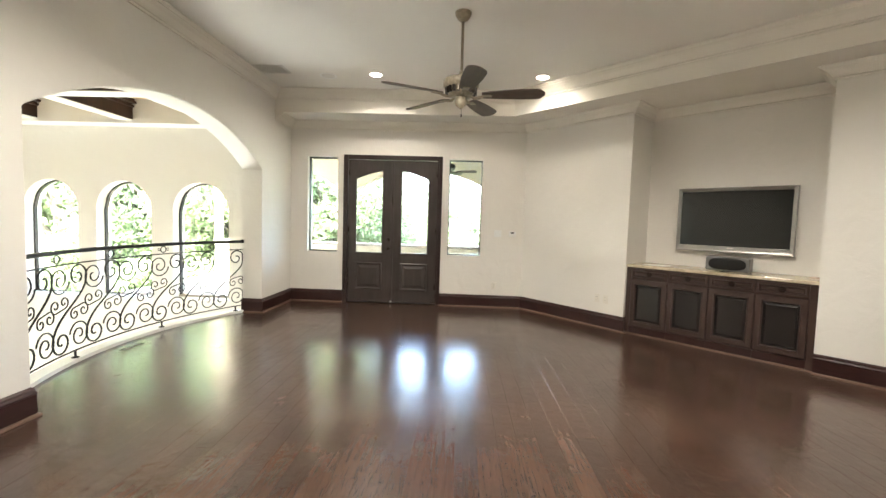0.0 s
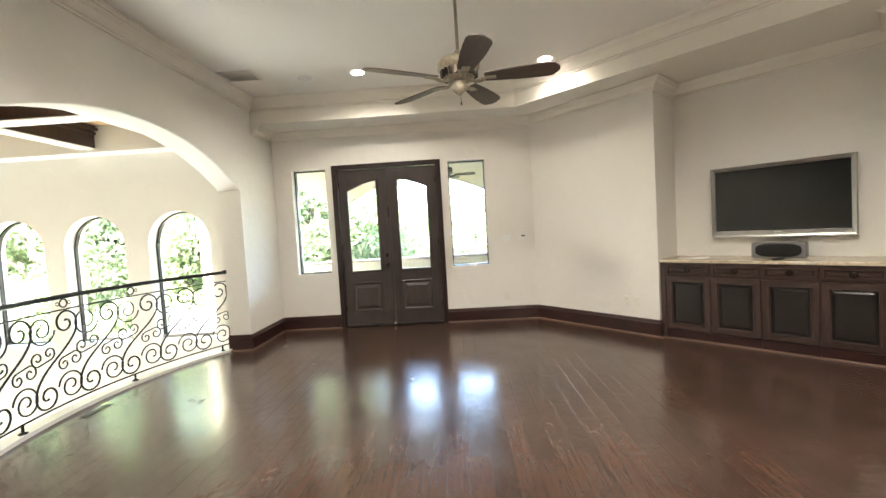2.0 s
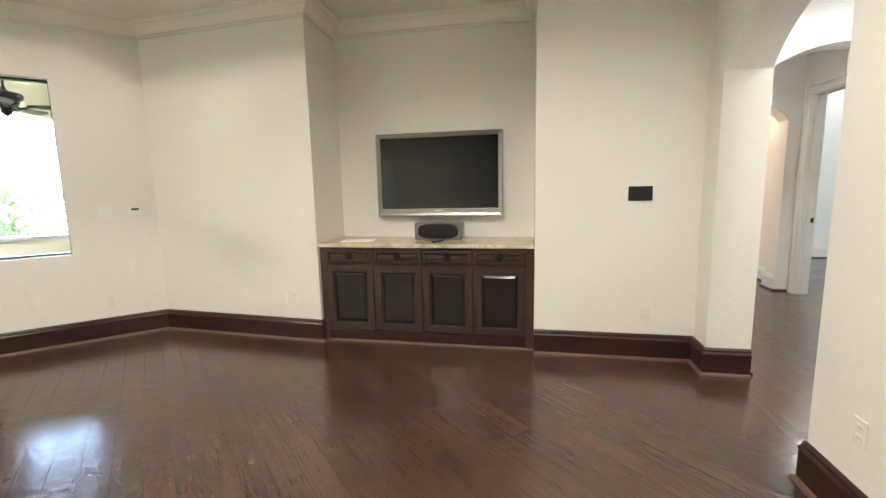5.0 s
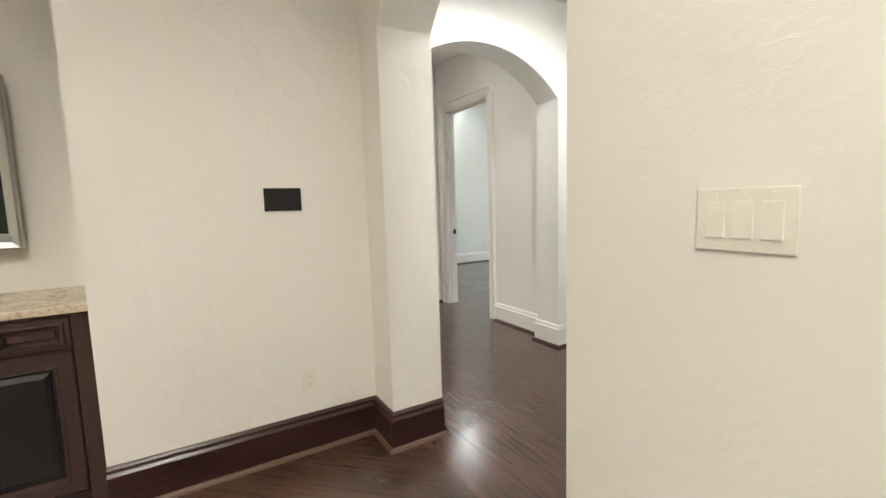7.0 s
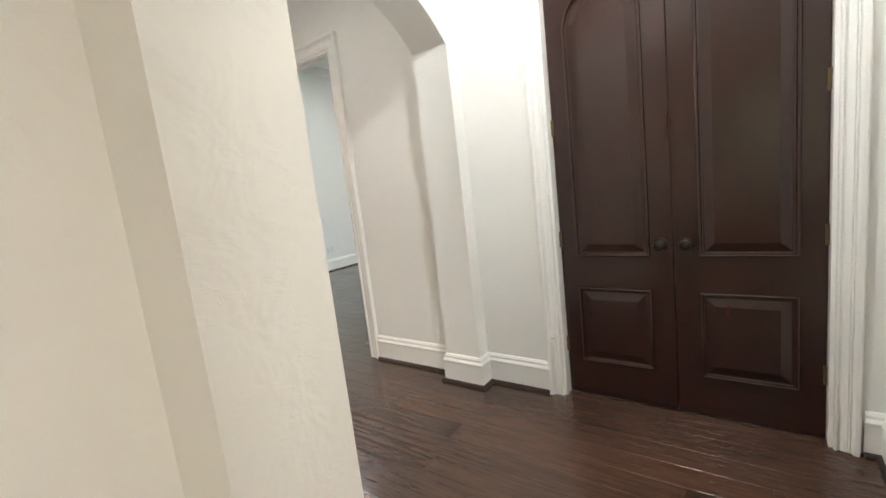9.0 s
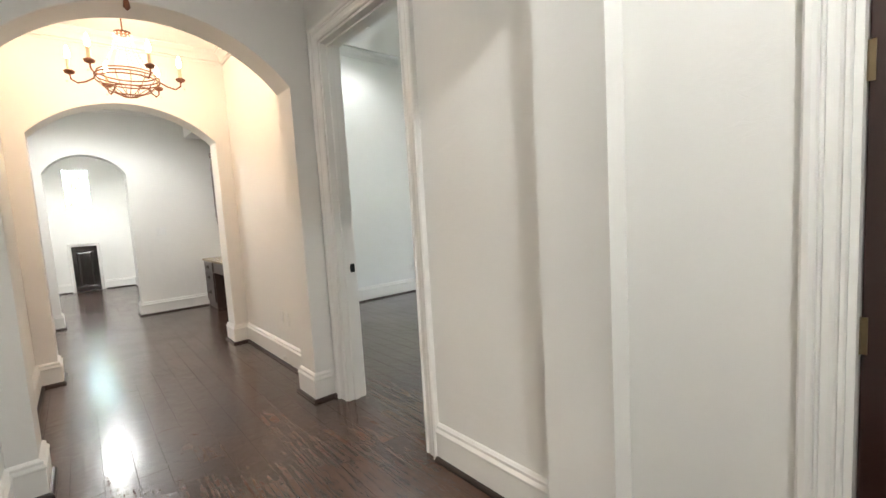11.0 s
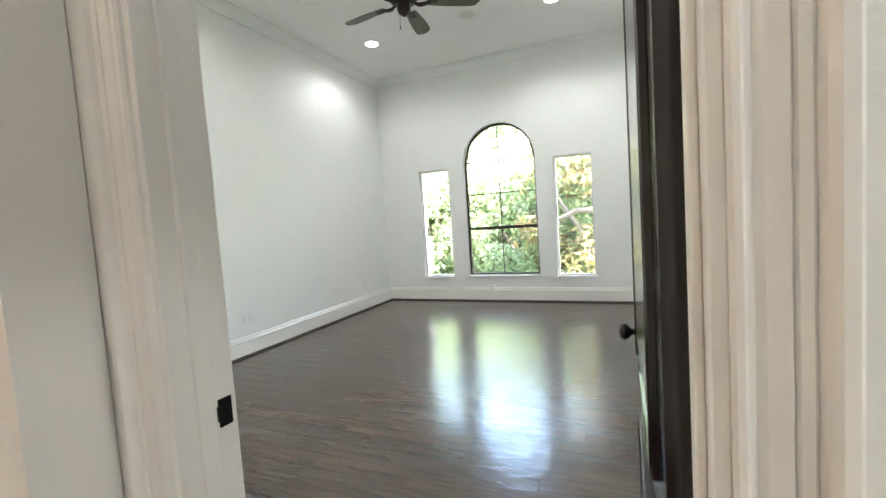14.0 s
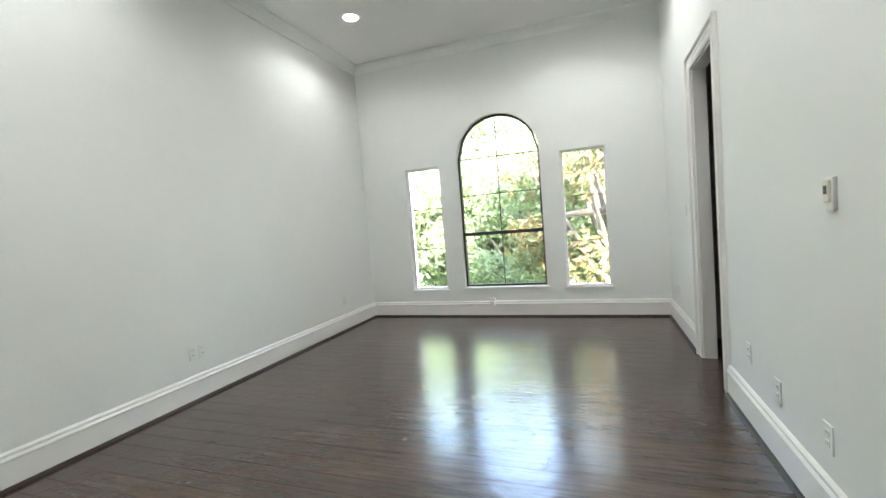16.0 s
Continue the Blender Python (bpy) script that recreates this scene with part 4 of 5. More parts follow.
def outlet(m, mat="plate", label="cream duplex wall outlet"):
    t = thing("wall_outlet", m, label, "outlet", "wall outlets")
    part("plate", boxm(-0.036, 0.036, 0.0, 0.006, -0.058, 0.058, bevel=0.003), M[mat], t)
    for z in (-0.021, 0.021):
        r = part("receptacle", boxm(-0.017, 0.017, 0.004, 0.0085, z - 0.014, z + 0.014, bevel=0.003), M[mat], t)
        for x in (-0.006, 0.006):
            part("slot", boxm(x - 0.0012, x + 0.0012, 0.008, 0.0089, z - 0.003, z + 0.006), M["slot"], r)
    return t


def switch(m, gangs, mat="plate", label="cream rocker light switch plate"):
    t = thing("light_switch", m, label, "switch", "light switches")
    w = 0.036 + (gangs - 1) * 0.023
    part("plate", boxm(-w, w, 0.0, 0.006, -0.058, 0.058, bevel=0.003), M[mat], t)
    for k in range(gangs):
        c = (k - (gangs - 1) / 2) * 0.046
        bm = boxm(c - 0.0165, c + 0.0165, 0.004, 0.0095, -0.034, 0.034, bevel=0.002)
        for v in bm.verts:
            if v.co.z > 0 and v.co.y > 0.006:
                v.co.y -= 0.0025
        part("rocker", bm, M[mat], t)
        for z in (-0.047, 0.047):
            part("screw", lathem([(0.003, 0), (0.003, 0.0012), (0.001, 0.0016)], 8, Matrix.Translation((c, 0.0058, z)) @ Matrix.Rotation(-math.pi / 2, 4, "X")), M["plate"], t)
    return t


outlet(OUT_E(XE, -0.275, 0.39))
outlet(OUT_E(XE + 0.03, 2.96, 0.41))
outlet(OUT_E(XE + 0.02, 2.83, 0.41))
outlet(OUT_D(0.70, 0.37))
outlet(OUT_S(4.0, YS, 0.43))
switch(OUT_D(0.74, 1.25), 2, "plate_white", "white rocker light switch plate")
switch(OUT_S(3.88, YS, 1.256), 3)
th = thing("thermostat", OUT_D(0.98, 1.25), "small white wall thermostat with a dark display", "thermostat")
part("body", boxm(-0.06, 0.06, 0, 0.024, -0.045, 0.045, bevel=0.006), M["plate_white"], th)
part("display", boxm(-0.03, 0.03, 0.022, 0.0255, 0.01, 0.032, bevel=0.001), M["slot"], th)
for x in (-0.03, 0, 0.03):
    part("button", boxm(x - 0.009, x + 0.009, 0.022, 0.027, -0.026, -0.014, bevel=0.002), M["plate"], th)
tp = thing("touch_panel", OUT_E(XE, -0.2, 1.343), "black glossy wall touch panel", "control panel")
part("back_plate", boxm(-0.088, 0.088, 0, 0.012, -0.056, 0.056, bevel=0.003), M["black"], tp)
part("screen", boxm(-0.08, 0.08, 0.011, 0.0135, -0.048, 0.048, bevel=0.001), M["black"], tp)
switch(OUT_E(13.15, -2.29, 1.22), 2, "plate_white", "white rocker light switch plate")
outlet(OUT_S(9.35, YH, 0.42), "plate_white", "white duplex wall outlet")
outlet(OUT_S(9.22, YH, 0.42), "plate_white", "white duplex wall outlet")
for y, z in ((-5.70, 0.42), (-5.28, 0.36), (-4.80, 0.37)):
    outlet(OUT_W(BX0, y, z), "plate_white", "white duplex wall outlet")
outlet(OUT_W(BX0, -7.97, 0.40), "plate_white", "white duplex wall outlet")
switch(OUT_W(BX0, -7.37, 1.26), 1, "plate_white", "white rocker light switch plate")
fc = thing("fan_control", OUT_W(BX0, -4.72, 1.30), "white wall holder with a slim fan remote", "fan control")
part("holder", boxm(-0.028, 0.028, 0, 0.016, -0.06, 0.06, bevel=0.005), M["plate_white"], fc)
part("remote", boxm(-0.02, 0.02, 0.014, 0.026, -0.03, 0.05, bevel=0.006), M["plate"], fc)
part("keys", boxm(-0.011, 0.011, 0.0255, 0.0275, 0.0, 0.03, bevel=0.002), M["slot"], fc)
for y in (-5.39, -5.48):
    outlet(OUT_E(BX1, y, 0.40), "plate_white", "white duplex wall outlet")
outlet(OUT_E(BX1, -7.67, 0.39), "plate_white", "white duplex wall outlet")
ob = thing("outlet_box", OUT_S(9.30, BY1, 0.20), "white outlet with a plugged adapter over the baseboard", "outlet")
part("plate", boxm(-0.04, 0.04, 0.0, 0.03, -0.055, 0.055, bevel=0.004), M["plate_white"], ob)
part("adapter", boxm(-0.03, 0.03, 0.03, 0.06, -0.045, 0.02, bevel=0.006), M["plate_white"], ob)


def vent(m, w, h, slats, label, mat="vent"):
    t = thing("ceiling_vent", m, label, "vent", "ceiling vents")
    bm = bmesh.new()
    for a in ((-w, w, -h, -h + 0.025), (-w, w, h - 0.025, h), (-w, -w + 0.025, -h + 0.025, h - 0.025), (w - 0.025, w, -h + 0.025, h - 0.025)):
        box(bm, *a, -0.012, 0.0, 0.003)
    part("frame", bm, M[mat], t)
    part("backing", boxm(-w + 0.01, w - 0.01, -h + 0.01, h - 0.01, -0.002, -0.001), M["vent"], t)
    for k in range(slats):
        y = -h + 0.03 + (2 * h - 0.06) * (k + 0.5) / slats
        bm = boxm(-w + 0.025, w - 0.025, -0.008, 0.008, -0.001, 0.001)
        bmesh.ops.transform(bm, matrix=Matrix.Translation((0, y, -0.007)) @ Matrix.Rotation(radians(35), 4, "X"), verts=bm.verts)
        part("slat", bm, M[mat], t)
    return t


vent(MUV @ pose(-2.43, 5.72, H1 - 0.001), 0.2, 0.15, 9, "white louvred ceiling air vent")
vent(pose(10.23, -5.61, HB - 0.001), 0.2, 0.2, 10, "white square louvred ceiling air vent")
for k, p in enumerate((MUV @ pose(-1.75, 5.95, H1 - 0.001), pose(9.0, -7.05, HB - 0.001))):
    t = thing("ceiling_speaker", p, "round white ceiling speaker grille", "speaker", "ceiling speakers")
    part("rim", lathem([(0.085, 0), (0.1, -0.002), (0.112, -0.006), (0.114, 0)], 32), M["ceiling_white"], t)
    part("grille", lathem([(0.001, -0.006), (0.06, -0.005), (0.09, -0.002), (0.09, 0.0)], 32), M["vent"], t)
fv = thing("floor_vent", MUV @ pose(-3.318, 4.37, 0.001, 0, 0, 90), "small brown floor register", "vent")
part("frame", boxm(-0.14, 0.14, -0.035, 0.035, 0, 0.004, bevel=0.0015), M["bronze"], fv)
for k in range(7):
    part("slat", boxm(-0.12 + k * 0.036, -0.1 + k * 0.036, -0.025, 0.025, 0.0035, 0.0055), M["slot"], fv)

# ---- television niche ----
def front_frame(x0, x1, z0, z1, w):
    """The moulded frame of a drawer or door front, standing 2 cm proud."""
    bm = bmesh.new()
    prof = [(0.0, 0.0), (0.0, 0.016), (0.004, 0.021), (w - 0.02, 0.021), (w - 0.016, 0.029), (w - 0.009, 0.03), (w - 0.005, 0.022), (w, 0.006)]
    rings(bm, [outline(x0, x1, z0, z1, 0, d) for d, _ in prof], [h for _, h in prof], False)
    bmesh.ops.recalc_face_normals(bm, faces=bm.faces)
    return bm


def front_panel(x0, x1, z0, z1, w, slope):
    """The raised field inside such a frame."""
    bm = bmesh.new()
    prof = [(w - 0.002, 0.005), (w + 0.008, 0.005), (w + 0.008 + slope, 0.017), (w + 0.011 + slope, 0.017)]
    rings(bm, [outline(x0, x1, z0, z1, 0, d) for d, _ in prof], [h for _, h in prof])
    bmesh.ops.recalc_face_normals(bm, faces=bm.faces)
    return bm


CF = 5.80
bounds = (2.50, 2.035, 1.58, 1.125, 0.665)
for a, b in zip(bounds, bounds[1:]):
    w = a - b
    cab = thing("base_cabinet", OUT_E(CF, (a + b) / 2, 0), "dark stained base cabinet with a drawer over a raised-panel door", "cabinet", "cabinets in the niche")
    h = w / 2
    part("body", boxm(-h + 0.0005, h - 0.0005, -0.54, -0.004, 0.11, 0.895), M["cabinet"], cab)
    part("plinth", boxm(-h + 0.0005, h - 0.0005, -0.54, 0.006, 0.0, 0.11, bevel=0.002), M["dark_base"], cab, "reddish dark plinth")
    fr = (-h + 0.007, h - 0.007)
    dr = part("drawer", front_frame(*fr, 0.752, 0.878, 0.034), M["cabinet"], cab)
    part("panel", front_panel(*fr, 0.752, 0.878, 0.034, 0.008), M["cabinet"], dr)
    knob(dr, 0.0, 0.016, 0.815, 1, M["bronze"], 0.013, 0.026)
    do = part("door", front_frame(*fr, 0.125, 0.735, 0.068), M["cabinet"], cab)
    part("panel", front_panel(*fr, 0.125, 0.735, 0.068, 0.022), M["cabinet_panel"], do, "darker glossy raised panel")
for y0, y1 in ((0.603, 0.665), (2.50, 2.557)):
    f = thing("cabinet_filler", pose(0, 0, 0), "dark stained filler strip beside the cabinets", "cabinet", "cabinets in the niche")
    part("strip", boxm(CF - 0.012, CF + 0.03, y0, y1, 0.0, 0.895, bevel=0.003), M["cabinet"], f)
struct(sweep("shoe_moulding", shoe_profile(), [(CF + 0.022, 0.60), (CF + 0.022, 2.56)], M["shoe_light"]), "worn shoe moulding along the cabinets", "trim")
ct = thing("worktop", pose(0, 0, 0.897), "beige and brown granite worktop on the cabinets", "worktop")
part("slab", boxm(CF - 0.035, XN - 0.002, 0.603, 2.557, 0, 0.034, bevel=0.006), M["granite"], ct)
tv = thing("television", OUT_E(6.27, 1.512, 1.545), "wall-mounted flat television with a wide silver frame", "television")
part("wall_mount", boxm(-0.25, 0.25, -0.085, -0.03, -0.2, 0.2), M["black"], tv)
part("case", boxm(-0.59, 0.59, -0.035, 0.012, -0.37, 0.37, bevel=0.008), M["black"], tv)
bm = bmesh.new()
TW, TH = 0.62, 0.4
rings(bm, [outline(-TW, TW, -TH, TH, 0, d) for d in (0.004, 0.0, 0.0, 0.008, 0.04, 0.046)], [-0.03, -0.02, 0.022, 0.03, 0.022, 0.012], False)
bmesh.ops.recalc_face_normals(bm, faces=bm.faces)
part("bezel", bm, M["bezel"], tv, "brushed silver frame")
part("lower_bezel", boxm(-TW + 0.03, TW - 0.03, 0.012, 0.024, -TH + 0.036, -TH + 0.075, bevel=0.004), M["bezel"], tv)
part("screen", boxm(-TW + 0.042, TW - 0.042, 0.008, 0.015, -TH + 0.07, TH - 0.042), M["screen"], tv, "dark glossy screen")
part("badge", boxm(-0.035, 0.035, 0.0235, 0.0255, -TH + 0.05, -TH + 0.06, bevel=0.001), M["plate"], tv)
sp = thing("centre_speaker", OUT_E(6.08, 1.49, 0.931), "grey centre loudspeaker with a black oval cloth grille", "speaker")
part("cabinet_body", boxm(-0.23, 0.23, -0.16, 0.0, 0.0, 0.165, bevel=0.02, seg=3), M["grey_plastic"], sp)
bm = bmesh.new()
pts = []
for k in range(32):
    a = 2 * math.pi * k / 32
    pts.append((0.195 * math.copysign(abs(math.cos(a)) ** 0.55, math.cos(a)), 0.083 + 0.07 * math.copysign(abs(math.sin(a)) ** 0.75, math.sin(a))))
rings(bm, [pts, [(x * 0.98, 0.083 + (z - 0.083) * 0.95) for x, z in pts], [(x * 0.75, 0.083 + (z - 0.083) * 0.7) for x, z in pts]], [0.0, 0.01, 0.016])
part("grille", bm, M["grille"], sp, "black cloth grille", True)
pp = thing("papers", pose(5.98, 2.28, 0.9312, 0, 0, 12), "loose pale papers on the granite worktop", "papers")
for k in range(3):
    part("sheet", boxm(-0.1 + 0.02 * k, 0.11 + 0.01 * k, -0.14 - 0.02 * k, 0.13 - 0.03 * k, 0.0012 * k, 0.0012 * k + 0.001), M["paper"], pp)
rm = thing("remote_control", pose(5.93, 1.46, 0.9312, 0, 0, 70), "small dark remote control on the worktop", "remote")
part("shell", boxm(-0.02, 0.02, -0.075, 0.075, 0, 0.018, bevel=0.006), M["black"], rm)
for k in range(5):
    part("key", boxm(-0.008, 0.008, -0.05 + k * 0.02, -0.04 + k * 0.02, 0.017, 0.02, bevel=0.001), M["grey_plastic"], rm)

# ---- railing ----
rail = thing("railing", MUV, "bowed black wrought-iron scroll railing round the stair opening", "railing")
RL = 2 * RR * math.asin(RH / RR)


def on_rail(s, z):
    u, v = rail_uv(2 * s / RL - 1, 0.02)
    return (u, v, z)


def along_bar(z, r, seg=8, n=48):
    bm = bmesh.new()
    tube(bm, [on_rail(RL * k / n, z) for k in range(n + 1)], r, seg)
    return bm


part("top_rail", along_bar(1.045, 0.021, 10), M["iron"], rail, "", True)
part("upper_bar", along_bar(0.93, 0.007, 6), M["iron"], rail, "", True)
part("bottom_bar", along_bar(0.105, 0.008, 6), M["iron"], rail, "", True)
part("end_scroll", lathem([(0.004, -0.03), (0.026, -0.018), (0.03, 0.0), (0.026, 0.018), (0.004, 0.03)], 14, Matrix.Translation(on_rail(RL - 0.01, 1.05))), M["iron"], rail, "", True)


def spiral(cx, cz, r, a0, turns, way, n=26):
    return [(cx + r * (1 - 0.84 * (k / n) ** 1.25) * math.cos(a0 + way * turns * 2 * math.pi * k / n), cz + r * (1 - 0.84 * (k / n) ** 1.25) * math.sin(a0 + way * turns * 2 * math.pi * k / n)) for k in range(n + 1)]


def s_scroll(c1, r1, a1, w1, c2, r2, a2, w2, t1=1.35, t2=1.35, pull=0.25):
    """Two spirals joined by a long bend."""
    A, B = list(reversed(spiral(*c1, r1, a1, t1, w1))), spiral(*c2, r2, a2, t2, w2)
    p0, p3 = Vector(A[-1]), Vector(B[0])
    d0 = Vector((w1 * math.sin(a1), -w1 * math.cos(a1)))
    d3 = Vector((w2 * math.sin(a2), -w2 * math.cos(a2)))
    p1, p2 = p0 + d0 * pull, p3 + d3 * pull
    mid = []
    for k in range(1, 14):
        t = k / 14
        q = (1 - t) ** 3 * p0 + 3 * (1 - t) ** 2 * t * p1 + 3 * (1 - t) * t * t * p2 + t ** 3 * p3
        mid.append((q.x, q.y))
    return A + mid + B


def scroll(pts, s0, r=0.0075, name="scroll"):
    bm = bmesh.new()
    tube(bm, [on_rail(min(max(s0 + x, 0.01), RL - 0.01), z) for x, z in pts], r, 5)
    part(name, bm, M["iron"], rail, "", True)


def half_turn(pts):
    """The same bend turned half round about the middle of its field."""
    return [(-x, 1.04 - z) for x, z in pts]


FIELDS = 8
stem = s_scroll((-0.118, 0.228), 0.114, math.pi, 1, (0.118, 0.812), 0.114, 0.0, 1, 1.3, 1.3, 0.25)
volute = spiral(-0.122, 0.792, 0.13, math.radians(-10), 1.7, -1, 38)
curls = s_scroll((-0.185, 0.565), 0.062, math.radians(265), -1, (-0.068, 0.585), 0.058, math.radians(275), 1, 1.2, 1.2, 0.02)
for k in range(FIELDS):
    s0 = RL / FIELDS * (k + 0.5)
    scroll(stem, s0, 0.009, "stem")
    for shape in (volute, half_turn(volute)):
        scroll(shape, s0, 0.0075, "volute")
    for shape in (curls, half_turn(curls)):
        scroll(shape, s0, 0.0068, "curl")
MODW = RL / 5
for k in range(5):
    s0 = k * MODW
    ks = s0 + MODW * 0.35
    bm = bmesh.new()
    ring = [on_rail(ks + 0.037 * math.cos(a), 0.985 + 0.037 * math.sin(a)) for a in [2 * math.pi * j / 16 for j in range(17)]]
    tube(bm, ring, 0.007, 6)
    for sgn in (-1, 1):
        for sz in (-1, 1):
            tube(bm, [on_rail(ks + sgn * 0.035, 0.985), on_rail(ks + sgn * 0.06, 0.985 + sz * 0.016), on_rail(ks + sgn * 0.075, 0.985 + sz * 0.006)], 0.005, 5)
    part("knot", bm, M["iron"], rail, "", True)
for s in (0.12, RL * 0.33, RL * 0.66, RL - 0.12):
    bm = bmesh.new()
    p = on_rail(s, 0)
    tube(bm, [(p[0], p[1], 0.034), (p[0], p[1], 0.11)], 0.011, 8)
    lathe(bm, [(0.032, 0.0355), (0.032, 0.042), (0.014, 0.05)], 14, Matrix.Translation((p[0], p[1], 0)))
    part("foot", bm, M["iron"], rail)


# ---- ceiling fans ----
def ceiling_fan(x, y, zc, zh, radius, start, body, blade_mat, blade_w, chain, label, ornate):
    t = thing("ceiling_fan", pose(x, y, zc), label, "ceiling fan")
    d = zh - zc
    part("canopy", lathem([(0.012, -0.085), (0.03, -0.08), (0.055, -0.06), (0.072, -0.03), (0.076, -0.012), (0.076, 0.0)], 28), body, t, "", True)
    part("rod", lathem([(0.013, d + 0.12), (0.013, -0.07)], 12), body, t, "", True)
    part("motor", lathem([(0.05, d - 0.035), (0.1, d - 0.03), (0.125, d + 0.0), (0.13, d + 0.04), (0.165, d + 0.055), (0.17, d + 0.1), (0.155, d + 0.125), (0.09, d + 0.14), (0.03, d + 0.16), (0.02, d + 0.2)], 36), body, t, "", True)
    for k in range(20 if ornate else 0):
        a = 2 * math.pi * k / 20
        bm = boxm(0.122, 0.15, -0.011, 0.011, d - 0.012, d + 0.046, bevel=0.004)
        bmesh.ops.rotate(bm, cent=(0, 0, 0), matrix=Matrix.Rotation(a, 3, "Z"), verts=bm.verts)
        part("flute", bm, M["bronze"], t)
    part("switch_cup", lathem([(0.008, d - 0.145), (0.02, d - 0.135), (0.05, d - 0.11), (0.058, d - 0.08), (0.05, d - 0.055), (0.062, d - 0.035)], 28), body, t, "", True)
    bm = bmesh.new()
    tube(bm, [(0.03, 0.02, d - 0.12), (0.033, 0.022, d - 0.12 - chain)], 0.0018, 5)
    lathe(bm, [(0.002, d - 0.12 - chain - 0.03), (0.007, d - 0.12 - chain - 0.022), (0.006, d - 0.12 - chain - 0.006), (0.002, d - 0.12 - chain)], 10, Matrix.Translation((0.033, 0.022, 0)))
    part("pull_chain", bm, M["bronze"], t)
    for k in range(5):
        a = radians(start + 72 * k)
        bm = bmesh.new()
        tube(bm, [(0.09, 0, d - 0.03), (0.13, 0.012, d - 0.05), (0.17, 0.016, d - 0.045), (0.22, 0.0, d - 0.03)], 0.011, 6)
        tube(bm, [(0.09, 0, d - 0.03), (0.13, -0.012, d - 0.045), (0.17, -0.018, d - 0.042), (0.24, 0.0, d - 0.028)], 0.009, 6)
        box(bm, 0.2, 0.29, -0.03, 0.03, d - 0.033, d - 0.026, 0.003)
        bmesh.ops.rotate(bm, cent=(0, 0, 0), matrix=Matrix.Rotation(a, 3, "Z"), verts=bm.verts)
        br = part("bracket", bm, body, t)
        bm = bmesh.new()
        n, r0, up, lo = 14, 0.2, [], []
        for j in range(n + 1):
            f = j / n
            px = r0 + (radius - r0) * f
            hw = blade_w * (0.62 + 0.38 * math.sin(min(1.0, f * 1.35) * math.pi / 2))
            if f > 0.86:
                hw *= math.sqrt(max(0.02, 1 - ((f - 0.86) / 0.145) ** 2))
            for sgn, row in ((1, up), (-1, lo)):
                row.append((px, sgn * hw))
        loop = lo + list(reversed(up))
        low = [bm.verts.new((p, q, d - 0.024 - q * 0.22)) for p, q in loop]
        top = [bm.verts.new((p, q, d - 0.017 - q * 0.22)) for p, q in loop]
        bm.faces.new(list(reversed(low)))
        bm.faces.new(top)
        for i in range(len(loop)):
            j = (i + 1) % len(loop)
            bm.faces.new((low[i], low[j], top[j], top[i]))
        bmesh.ops.recalc_face_normals(bm, faces=bm.faces)
        ob = part("blade", bm, blade_mat, t)
        ob.rotation_euler = (0, 0, a)
    return t


ceiling_fan(2.95, 2.92, H1, 2.625, 0.77, 20, M["fan_cream"], M["fan_blade"], 0.085, 0.06, "antique cream ceiling fan with five brown blades", True)
ceiling_fan(9.06, -5.53, HB, 3.2, 0.66, -81, M["fan_dark"], M["blade_grey"], 0.07, 0.1, "dark bronze ceiling fan with five grey-brown blades", False)
pf = uvw(-0.2, 9.3)
ceiling_fan(pf.x, pf.y, 3.1, 2.52, 0.62, 20, M["fan_dark"], M["fan_blade"], 0.07, 0.04, "dark outdoor ceiling fan over the balcony", False)

# ---- chandelier in the corridor ----
ch = thing("chandelier", pose(9.52, -1.73, 3.02), "rust-coloured wire basket chandelier with candle bulbs and glass beads", "chandelier")
part("canopy", lathem([(0.01, -0.05), (0.04, -0.04), (0.06, -0.015), (0.062, 0.0)], 24), M["copper"], ch, "", True)
bm = bmesh.new()
tube(bm, [(0, 0, -0.05), (0, 0, -0.28)], 0.005, 6)
part("chain", bm, M["copper"], ch)
part("crown_cup", lathem([(0.02, -0.3), (0.05, -0.29), (0.055, -0.275), (0.02, -0.265)], 20), M["copper"], ch, "", True)
for r, z in ((0.185, -0.575), (0.20, -0.6), (0.20, -0.625), (0.14, -0.69), (0.05, -0.735)):
    bm = bmesh.new()
    tube(bm, [(r * math.cos(2 * math.pi * k / 28), r * math.sin(2 * math.pi * k / 28), z) for k in range(29)], 0.005, 6)
    part("hoop", bm, M["copper"], ch)
for k in range(14):
    a = 2 * math.pi * k / 14
    bm = bmesh.new()
    tube(bm, [(r * math.cos(a), r * math.sin(a), z) for r, z in ((0.2, -0.6), (0.195, -0.635), (0.14, -0.69), (0.05, -0.735), (0.015, -0.745))], 0.0025, 5)
    part("basket_wire", bm, M["copper"], ch)
for k in range(12):
    a = 2 * math.pi * k / 12
    bm = bmesh.new()
    for j in range(14):
        f = j / 13
        r = 0.05 + 0.12 * f ** 1.6
        bmesh.ops.create_icosphere(bm, subdivisions=1, radius=0.0065, matrix=Matrix.Translation((r * math.cos(a), r * math.sin(a), -0.29 - 0.28 * f)))
    part("bead_string", bm, M["crystal"], ch, "string of clear glass beads")
